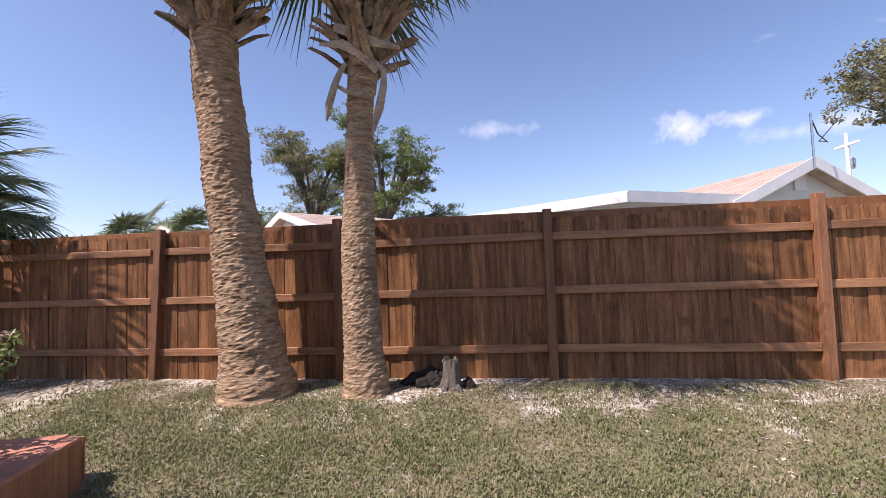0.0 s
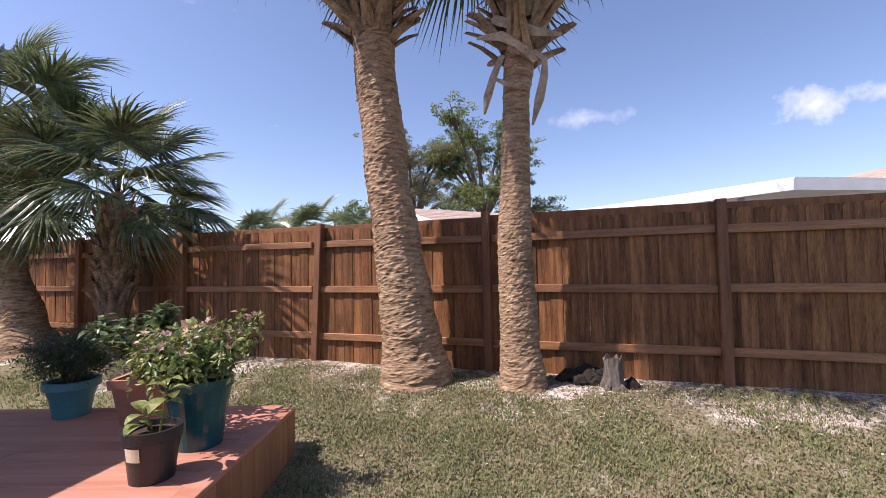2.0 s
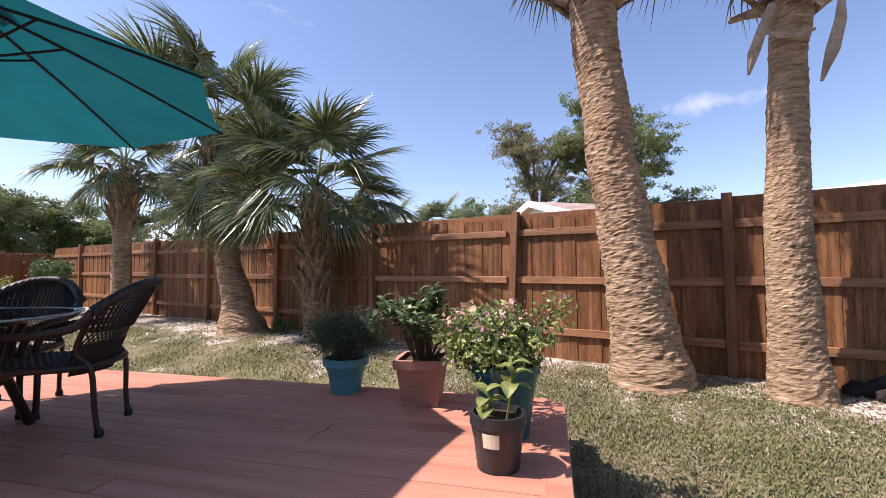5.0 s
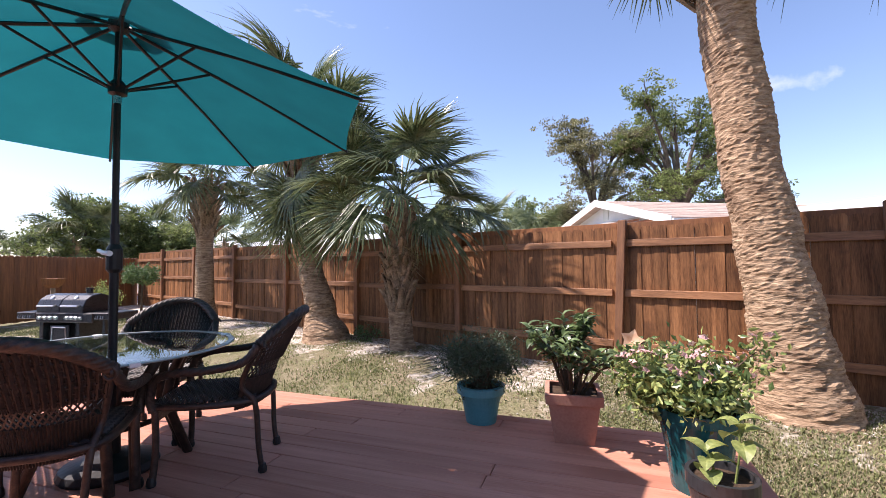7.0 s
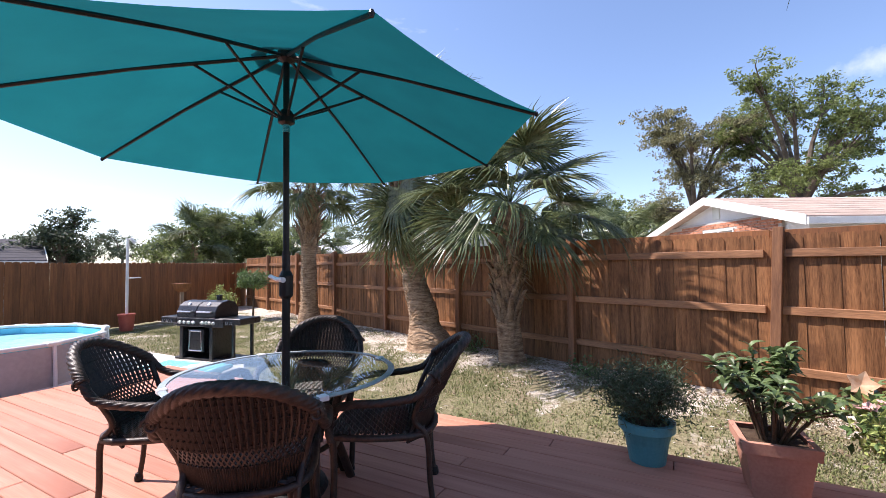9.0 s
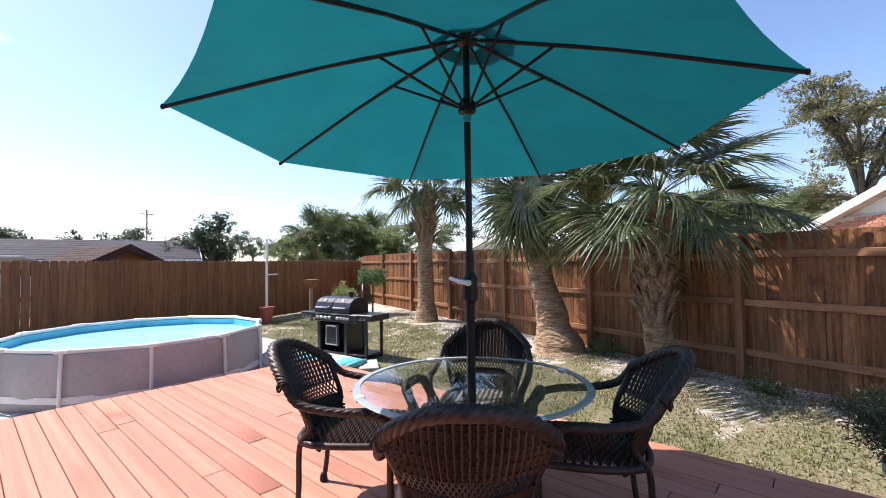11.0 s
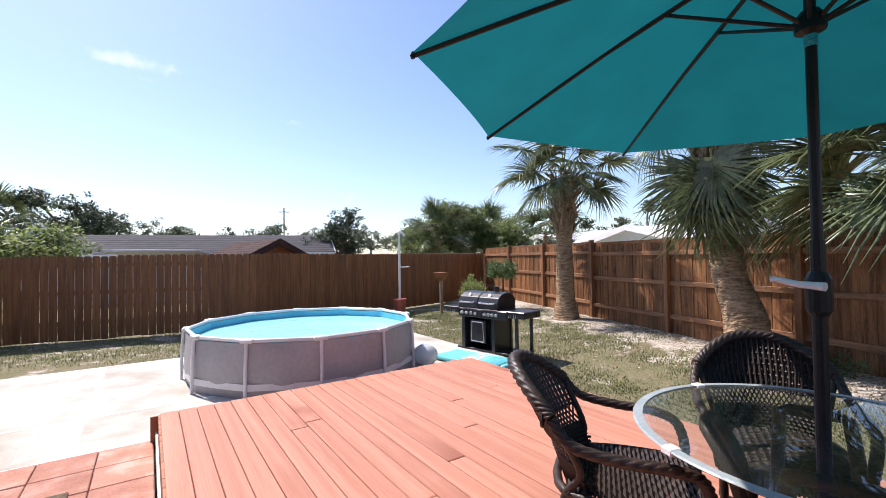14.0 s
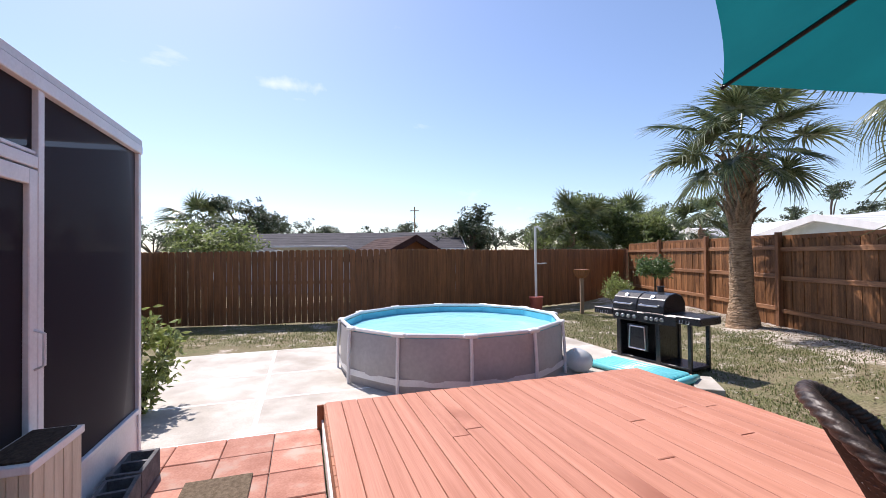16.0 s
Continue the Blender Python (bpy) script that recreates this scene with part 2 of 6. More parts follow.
tree_bark = surf("grey_tree_bark", (0.075, 0.062, 0.05), (0.17, 0.145, 0.12), 4, 0.9, bump=0.5, fine=24)
stump_wood = surf("grey_stump_wood", (0.06, 0.05, 0.042), (0.19, 0.165, 0.14), 9, 0.9, bump=0.7, fine=50, stretch=(4, 4, 0.7))
charred = surf("dark_burnt_debris", (0.012, 0.010, 0.009), (0.04, 0.033, 0.028), 14, 0.9, bump=0.6)
shingle = surf("tan_shingles", (0.33, 0.250, 0.205), (0.47, 0.38, 0.32), 3, 0.9, bump=0.3, fine=40, rnd=0.1)
grey_shingle = surf("grey_shingles", (0.042, 0.041, 0.048), (0.070, 0.068, 0.078), 2, 0.9, bump=0.2, fine=30)
rust_shingle = surf("brown_red_shingles", (0.040, 0.022, 0.021), (0.075, 0.042, 0.038), 2, 0.9, bump=0.2, fine=30)
white_roof = surf("white_metal_roof", (0.60, 0.61, 0.63), (0.74, 0.75, 0.77), 1, 0.45, bump=0.05)
stucco = surf("pale_green_stucco", (0.52, 0.57, 0.54), (0.64, 0.68, 0.65), 2, 0.9, bump=0.2, fine=120)
pale_siding = surf("pale_siding", (0.62, 0.65, 0.66), (0.74, 0.76, 0.77), 2, 0.7, bump=0.1)
brick_mat = surf("orange_red_brick", (0.30, 0.125, 0.075), (0.46, 0.22, 0.14), 6, 0.85, bump=0.3, fine=60, rnd=0.2)
mortar = surf("grey_mortar", (0.36, 0.34, 0.31), (0.46, 0.44, 0.41), 8, 0.9, bump=0.2)
cream_wood = surf("cream_painted_wood", (0.55, 0.50, 0.37), (0.70, 0.66, 0.52), 4, 0.6, bump=0.15, stretch=(5, 5, 0.6))
block_mat = surf("dark_grey_block", (0.09, 0.09, 0.095), (0.17, 0.17, 0.175), 10, 0.9, bump=0.4)
mat_fibre = surf("brown_coir_mat", (0.085, 0.062, 0.040), (0.19, 0.145, 0.10), 30, 0.95, bump=0.8, fine=160)
grass_blade = surf("grass_blades", (0.100, 0.125, 0.042), (0.235, 0.250, 0.100), 3, 0.7, bump=0.0, island=0.28, trans=0.25)
dry_blade = surf("dry_grass_blades", (0.21, 0.175, 0.10), (0.35, 0.30, 0.19), 3, 0.75, bump=0.0, island=0.35, trans=0.2)
vinyl_aqua = surf("aqua_vinyl", (0.10, 0.48, 0.54), (0.17, 0.58, 0.63), 4, 0.25, bump=0.05)
clear_vinyl = surf("milky_vinyl", (0.62, 0.66, 0.68), (0.74, 0.77, 0.79), 4, 0.25, bump=0.03, trans=0.3)
pole_wood = surf("weathered_post_wood", (0.20, 0.14, 0.095), (0.34, 0.25, 0.18), 6, 0.85, bump=0.4, stretch=(5, 5, 0.6))
# unused: plaster with the room's shade put into its colour
room_shade = surf("shaded_room_plaster", (0.10, 0.095, 0.10), (0.14, 0.135, 0.14), 2, 0.8, bump=0.05)
table_glass = glassy("clear_table_glass", (0.75, 0.86, 0.84), 0.015, 0.03, 2.2)
frosted = surf("pale_frosted_glass_rim", (0.27, 0.31, 0.32), (0.36, 0.40, 0.41), 6, 0.2, bump=0.0)
window_glass = glassy("dark_window_glass", (0.02, 0.025, 0.03), 0.03, 0.75)
screen_mesh = glassy("dark_insect_screen", (0.034, 0.029, 0.037), 0.5, 0.88, 1.05)

# water: clear, tinted, rippled
water = bpy.data.materials.new("pool_water")
water.use_nodes = True
_n, _l = water.node_tree.nodes, water.node_tree.links
_b = _n["Principled BSDF"]
_b.inputs["Base Color"].default_value = (0.36, 0.74, 0.84, 1)
_b.inputs["Roughness"].default_value, _b.inputs["IOR"].default_value = 0.03, 1.33
_nz = _n.new("ShaderNodeTexNoise")
_nz.inputs["Scale"].default_value, _nz.inputs["Detail"].default_value = 4.5, 2.0
_bp = _n.new("ShaderNodeBump")
_bp.inputs["Strength"].default_value, _bp.inputs["Distance"].default_value = 0.25, 0.05
_tc = _n.new("ShaderNodeTexCoord")
_l.new(_tc.outputs["Object"], _nz.inputs["Vector"])
_l.new(_nz.outputs["Fac"], _bp.inputs["Height"])
_l.new(_bp.outputs[0], _b.inputs["Normal"])

# lawn: thin green and straw turf with pale sand showing through
lawn = bpy.data.materials.new("patchy_lawn")
lawn.use_nodes = True
_n, _l = lawn.node_tree.nodes, lawn.node_tree.links
_b = _n["Principled BSDF"]
_b.inputs["Roughness"].default_value = 0.95
_b.inputs["Specular IOR Level"].default_value = 0.15
_tc = _n.new("ShaderNodeTexCoord")


def lawn_noise(scale, lo, hi, detail=6.0, rough=0.6):
    nz, rp = _n.new("ShaderNodeTexNoise"), _n.new("ShaderNodeValToRGB")
    nz.inputs["Scale"].default_value, nz.inputs["Detail"].default_value, nz.inputs["Roughness"].default_value = scale, detail, rough
    rp.color_ramp.elements[0].position, rp.color_ramp.elements[1].position = lo, hi
    _l.new(_tc.outputs["Object"], nz.inputs["Vector"])
    _l.new(nz.outputs["Fac"], rp.inputs[0])
    return rp.outputs[0], nz.outputs["Fac"]


def lawn_mix(fac, a, b):
    mx = _n.new("ShaderNodeMixRGB")
    _l.new(fac, mx.inputs["Fac"])
    for value, slot in ((a, "Color1"), (b, "Color2")):
        if isinstance(value, tuple):
            mx.inputs[slot].default_value = (*value, 1)
        else:
            _l.new(value, mx.inputs[slot])
    return mx.outputs[0]


_fine, _raw = lawn_noise(38, 0.35, 0.68)
_green = lawn_mix(_fine, (0.085, 0.090, 0.042), (0.215, 0.212, 0.105))
_straw = lawn_mix(_fine, (0.17, 0.132, 0.086), (0.34, 0.285, 0.20))
_base = lawn_mix(lawn_noise(2.1, 0.36, 0.70, 9.0, 0.7)[0], _green, _straw)
_sandy = lawn_mix(lawn_noise(16, 0.3, 0.7)[0], (0.30, 0.25, 0.19), (0.68, 0.63, 0.56))
_sep = _n.new("ShaderNodeSeparateXYZ")
_l.new(_tc.outputs["Object"], _sep.inputs[0])
_band = _n.new("ShaderNodeMapRange")
_band.inputs["From Min"].default_value, _band.inputs["From Max"].default_value = 3.3, 4.7
_band.inputs["To Min"].default_value, _band.inputs["To Max"].default_value = -0.04, 0.145
_l.new(_sep.outputs["Y"], _band.inputs["Value"])
_down = _n.new("ShaderNodeMapRange")
_down.inputs["From Min"].default_value, _down.inputs["From Max"].default_value = -6.0, -10.0
_down.inputs["To Min"].default_value, _down.inputs["To Max"].default_value = 0.0, 0.085
_l.new(_sep.outputs["X"], _down.inputs["Value"])
_both = _n.new("ShaderNodeMath")
_l.new(_band.outputs[0], _both.inputs[0])
_l.new(_down.outputs[0], _both.inputs[1])
_patch = lawn_noise(1.7, 0.0, 1.0, 9.0, 0.68)[1]
_sum = _n.new("ShaderNodeMath")
_l.new(_patch, _sum.inputs[0])
_l.new(_both.outputs[0], _sum.inputs[1])
_edge = _n.new("ShaderNodeValToRGB")
_edge.color_ramp.elements[0].position, _edge.color_ramp.elements[1].position = 0.585, 0.68
_l.new(_sum.outputs[0], _edge.inputs[0])
_l.new(lawn_mix(_edge.outputs[0], _base, _sandy), _b.inputs["Base Color"])
_bp = _n.new("ShaderNodeBump")
_bp.inputs["Strength"].default_value, _bp.inputs["Distance"].default_value = 0.7, 0.03
_l.new(_raw, _bp.inputs["Height"])
_l.new(_bp.outputs[0], _b.inputs["Normal"])

# ---- building helpers ----
def part(name, bm, material, parent=None, label="", m=None, smooth=False):
    me = bpy.data.meshes.new(name)
    if smooth:
        for f in bm.faces:
            f.smooth = True
    bm.to_mesh(me)
    bm.free()
    me.materials.append(material)
    ob = new(name, me)
    ob.parent = parent
    if m is not None:
        ob.matrix_basis = m
    if label:
        ob["label"] = label
    return ob


def share(name, me, parent, m, label=""):
    """One more piece on an existing mesh."""
    ob = new(name, me)
    ob.parent = parent
    ob.matrix_basis = m
    if label:
        ob["label"] = label
    return ob


def thing(name, m, label, category, group="", kind=""):
    ob = new(name)
    ob.empty_display_size = 0.1
    ob.matrix_basis = m
    return tagged(ob, label, category, group, kind)


def box(bm, c, s, m=None, bevel=0.0):
    r = bmesh.ops.create_cube(bm, size=1.0)
    vs = r["verts"]
    bmesh.ops.scale(bm, vec=s, verts=vs)
    if bevel:
        es = list({e for v in vs for e in v.link_edges})
        out = bmesh.ops.bevel(bm, geom=es, offset=bevel, segments=1, affect="EDGES")
        vs = list({v for f in out["faces"] for v in f.verts} | {v for v in vs if v.is_valid})
    bmesh.ops.translate(bm, vec=c, verts=vs)
    if m is not None:
        bmesh.ops.transform(bm, matrix=m, verts=vs)
    return vs


def slab(c, s, bevel=0.004, m=None):
    bm = bmesh.new()
    box(bm, c, s, m, bevel)
    return bm


def tube(bm, pts, radii, n=8, cap=True):
    """A tapering round bar through the points."""
    pts = [Vector(p) for p in pts]
    if not hasattr(radii, "__len__"):
        radii = [radii] * len(pts)
    rings = []
    up = Vector((0, 0, 1))
    for i, p in enumerate(pts):
        d = (pts[min(i + 1, len(pts) - 1)] - pts[max(i - 1, 0)]).normalized()
        if abs(d.dot(up)) > 0.97:
            up = Vector((1, 0, 0)) if abs(d.x) < 0.9 else Vector((0, 1, 0))
        a = d.cross(up).normalized()
        b = a.cross(d).normalized()
        up = b
        rings.append([bm.verts.new(p + radii[i] * (math.cos(k * math.tau / n) * a + math.sin(k * math.tau / n) * b)) for k in range(n)])
    for r0, r1 in zip(rings, rings[1:]):
        for k in range(n):
            bm.faces.new((r0[k], r0[(k + 1) % n], r1[(k + 1) % n], r1[k]))
    if cap:
        bm.faces.new(rings[0][::-1])
        bm.faces.new(rings[-1])


def lathe(bm, profile, n=24, squash=1.0):
    """A turned shape: (radius, height) from bottom to top."""
    rings = []
    for r, z in profile:
        rings.append([bm.verts.new((r * math.cos(k * math.tau / n), squash * r * math.sin(k * math.tau / n), z)) for k in range(n)])
    for r0, r1 in zip(rings, rings[1:]):
        for k in range(n):
            bm.faces.new((r0[k], r0[(k + 1) % n], r1[(k + 1) % n], r1[k]))
    bm.faces.new(rings[0][::-1])
    bm.faces.new(rings[-1])


def poly(bm, pts):
    return bm.faces.new([bm.verts.new(p) for p in pts])


def prism(bm, outline, z0, z1):
    """An upright block over a plan outline."""
    lo = [bm.verts.new((x, y, z0)) for x, y in outline]
    hi = [bm.verts.new((x, y, z1)) for x, y in outline]
    bm.faces.new(lo[::-1])
    bm.faces.new(hi)
    for i in range(len(lo)):
        j = (i + 1) % len(lo)
        bm.faces.new((lo[i], lo[j], hi[j], hi[i]))
    bmesh.ops.recalc_face_normals(bm, faces=bm.faces)


def soup(name, verts, faces, material, parent=None, label="", m=None):
    """One mesh of many small loose faces, from arrays."""
    me = bpy.data.meshes.new(name)
    me.from_pydata([tuple(v) for v in verts], [], faces)
    me.materials.append(material)
    ob = new(name, me)
    ob.parent = parent
    if m is not None:
        ob.matrix_basis = m
    if label:
        ob["label"] = label
    return ob


def smoothstep(a, b, x):
    t = min(1.0, max(0.0, (x - a) / (b - a)))
    return t * t * (3 - 2 * t)


def leaf_cloud(rng, centres, spread, count, size, aspect=0.5, droop=0.0):
    """Loose bent leaves scattered round twig ends: vertices and faces."""
    c = centres[rng.integers(0, len(centres), count)] + rng.normal(0, 1, (count, 3)) * spread
    d = rng.normal(0, 1, (count, 3))
    d[:, 2] -= droop
    d /= np.linalg.norm(d, axis=1)[:, None]
    w = np.cross(d, rng.normal(0, 1, (count, 3)))
    w /= np.linalg.norm(w, axis=1)[:, None] + 1e-9
    s = size * rng.uniform(0.6, 1.35, (count, 1))
    n = np.cross(d, w)
    v = np.stack([c, c + 0.5 * s * d + 0.5 * aspect * s * w + 0.08 * s * n, c + s * d, c + 0.5 * s * d - 0.5 * aspect * s * w + 0.08 * s * n], 1).reshape(-1, 3)
    f = [(4 * i, 4 * i + 1, 4 * i + 2, 4 * i + 3) for i in range(count)]
    return v, f


def leaf_sprays(rng, centres, reach, count, size, aspect=0.52):
    """Leaves in flat, separate sprays round twig ends, faces turned to the sky, with clear gaps between the sprays."""
    pick = rng.integers(0, len(centres), count)
    grow = rng.uniform(0.55, 1.35, len(centres))[pick][:, None]
    o = rng.normal(0, 1, (count, 3))
    o /= np.linalg.norm(o, axis=1)[:, None]
    o *= reach * grow * rng.random((count, 1)) ** 0.45
    o[:, 2] *= 0.42
    c = centres[pick] + o
    d = o + rng.normal(0, 0.45, (count, 3)) * reach
    d[:, 2] -= 0.15 * reach
    d /= np.linalg.norm(d, axis=1)[:, None] + 1e-9
    up = rng.normal(0, 0.42, (count, 3)) + np.array((0, 0, 1.0))
    w = np.cross(d, up)
    w /= np.linalg.norm(w, axis=1)[:, None] + 1e-9
    s = size * rng.uniform(0.6, 1.4, (count, 1))
    n = np.cross(d, w)
    v = np.stack([c, c + 0.5 * s * d + 0.5 * aspect * s * w + 0.08 * s * n, c + s * d, c + 0.5 * s * d - 0.5 * aspect * s * w + 0.08 * s * n], 1).reshape(-1, 3)
    return v, [(4 * i, 4 * i + 1, 4 * i + 2, 4 * i + 3) for i in range(count)]


# ---- ground ----
FENCE_Y = 5.26


def ground_z(x, y):
    low = -0.22 + 0.08 * smoothstep(-4.5, -9.0, x) if x > -9 else -0.14
    rise = smoothstep(2.4, 4.7, y)
    z = low + (0.02 - low) * rise
    z += 0.018 * noise.noise(Vector((x * 1.1, y * 1.1, 0))) + 0.010 * noise.noise(Vector((x * 4, y * 4, 3)))
    far = smoothstep(24, 40, math.hypot(x + 6, y))
    return z * (1 - far) - 0.1 * far


def axis_steps(lo, hi, step, far):
    inner = [lo + step * i for i in range(int((hi - lo) / step) + 1)]
    out = [30, 50, 90, 160, 300, 600, 1200, far]
    return [lo - o for o in out[::-1]] + [lo - o for o in (18, 10, 5, 2)] + inner + [hi + o for o in (2, 5, 10, 18)] + [hi + o for o in out]


bm = bmesh.new()
gx, gy = axis_steps(-22, 6, 0.14, 2400), axis_steps(-5, 6, 0.14, 2400)
grid = [[bm.verts.new((x, y, ground_z(x, y))) for x in gx] for y in gy]
for r0, r1 in zip(grid, grid[1:]):
    for i in range(len(gx) - 1):
        bm.faces.new((r0[i], r0[i + 1], r1[i + 1], r1[i]))
ground = tagged(part("ground", bm, lawn, smooth=True), "patchy lawn of thin green and straw grass with pale sand", "ground", kind="structure")

# ---- deck ----
DECK = Vector((-1.85, 3.03, 0))       # the corner by the pots
DU = Vector((-0.949, -0.316, 0))      # along the boards
DV = Vector((0.316, -0.949, 0))       # across the boards
DECK_Z = 0.17


def on_deck(u, v, z=0.0):
    return DECK + u * DU + v * DV + Vector((0, 0, z))


DECK_M = Matrix.Translation(DECK) @ Matrix.Rotation(math.atan2(DU.y, DU.x), 4, "Z")
deck = thing("deck", DECK_M, "low terracotta-painted wooden deck with worn boards on the lawn", "deck", kind="structure")
BOARD = 0.142
board_rows = 36
LANDING_ROW = 24
rng = random.Random(4)
board_meshes = {}
for row in range(board_rows):
    v0 = 0.04 + row * (BOARD + 0.005)
    length = 7.74 if row < LANDING_ROW else 4.5
    cuts = [0.0] + sorted(rng.uniform(0.8, length - 0.8) for _ in range(2 if length > 5 else 1)) + [length]
    for a, b in zip(cuts, cuts[1:]):
        if b - a < 0.3:
            continue
        key = round(b - a, 1)
        if key not in board_meshes:
            p = part("board", slab((0, 0, -0.018), (1.0, BOARD, 0.036), 0.004), deck_paint, deck)
            board_meshes[key] = p.data
            ob = p
        else:
            ob = share("board", board_meshes[key], deck, Matrix.Identity(4))
        sag = rng.uniform(-0.0015, 0.0015)
        ob.matrix_basis = Matrix.Translation((0.5 * (a + b) + 0.035, v0 + BOARD / 2, DECK_Z + sag)) @ Matrix.Diagonal((b - a - 0.006, 1, 1, 1))
W = LANDING_ROW * (BOARD + 0.005) + 0.045
W2 = board_rows * (BOARD + 0.005) + 0.045
part("edge_board", slab((0.0, W2 / 2, DECK_Z - 0.018), (0.14, W2, 0.034), 0.004), deck_paint, deck)
part("edge_board", slab((3.9, -0.02, DECK_Z - 0.019), (7.7, 0.10, 0.034), 0.004), deck_paint, deck)
# skirt boards, upright, along the open sides
sk = slab((0, 0, 0), (0.138, 0.022, 0.44), 0.003)
sk_ob = part("skirt_board", sk, deck_side, deck)
sk_me = sk_ob.data
sk_list = [(Matrix.Translation((-0.062, 0.08 + i * 0.142, -0.075)) @ Matrix.Rotation(math.pi / 2, 4, "Z")) for i in range(int(W2 / 0.142))]
sk_list += [Matrix.Translation((0.02 + i * 0.142, -0.062, -0.075)) for i in range(54)]
sk_list += [Matrix.Translation((4.75 + i * 0.142, W - 0.004, -0.075)) for i in range(22)]
sk_list += [(Matrix.Translation((7.79, 0.02 + i * 0.142, -0.075)) @ Matrix.Rotation(math.pi / 2, 4, "Z")) for i in range(26)]
for i, m in enumerate(sk_list):
    if i == 0:
        sk_ob.matrix_basis = m
    else:
        share("skirt_board", sk_me, deck, m)
part("joist_frame", slab((3.9, W / 2, -0.06), (7.6, W - 0.1, 0.36), 0.0), deck_side, deck)
part("landing_frame", slab((2.3, (W + W2) / 2, -0.06), (4.3, W2 - W - 0.02, 0.36), 0.0), deck_side, deck)
part("white_trim", slab((6.3, W + 0.018, -0.06), (2.95, 0.018, 0.14), 0.003), white_paint, deck, "scuffed white trim board along the deck foot")

# ---- patio: concrete slabs with saw joints, and red pavers by the screen room ----
SLAB_Z = -0.095
patio = thing("patio", DECK_M, "sun-bleached concrete patio in large jointed slabs", "patio", kind="structure")
slab_u = [7.86, 8.98, 10.1, 11.75]
slab_v = [-1.25, 0.6, 2.4, 4.22, 6.1]
for a, b in zip(slab_u, slab_u[1:]):
    for c, d in zip(slab_v, slab_v[1:]):
        part("slab", slab(((a + b) / 2, (c + d) / 2, SLAB_Z - 0.06), (b - a - 0.036, d - c - 0.036, 0.12), 0.005), concrete, patio)
part("joint_fill", slab((9.8, 2.42, SLAB_Z - 0.061), (3.9, 7.3, 0.12), 0.0), white_paint, patio, "pale joint filler")
paving = thing("paving", DECK_M, "faded terracotta square pavers between deck and screen room", "paving", kind="structure")
pv = part("paver", slab((0, 0, -0.03), (0.392, 0.392, 0.06), 0.006), tile_red, paving)
first = True
for i in range(8):
    for j in range(4):
        m = Matrix.Translation((7.64 - 0.4 * i, W + 0.24 + 0.4 * j, SLAB_Z + 0.012 + rng.uniform(-0.003, 0.003)))
        if 7.64 - 0.4 * i < 4.6:
            continue
        if first:
            pv.matrix_basis, first = m, False
        else:
            share("paver", pv.data, paving, m)
part("paver_bed", slab((6.2, W + 0.85, SLAB_Z - 0.035), (3.2, 1.62, 0.05), 0.0), mortar, paving)

# ---- fences ----
def picket_mesh(w, h, t, ear=0.035):
    bm = bmesh.new()
    o = [(-w / 2, 0), (w / 2, 0), (w / 2, h - ear), (w / 2 - ear * 0.75, h), (-w / 2 + ear * 0.75, h), (-w / 2, h - ear)]
    f = [bm.verts.new((x, -t / 2, z)) for x, z in o]
    g = [bm.verts.new((x, t / 2, z)) for x, z in o]
    bm.faces.new(f)
    bm.faces.new(g[::-1])
    for i in range(6):
        j = (i + 1) % 6
        bm.faces.new((f[j], f[i], g[i], g[j]))
    bmesh.ops.recalc_face_normals(bm, faces=bm.faces)
    return bm


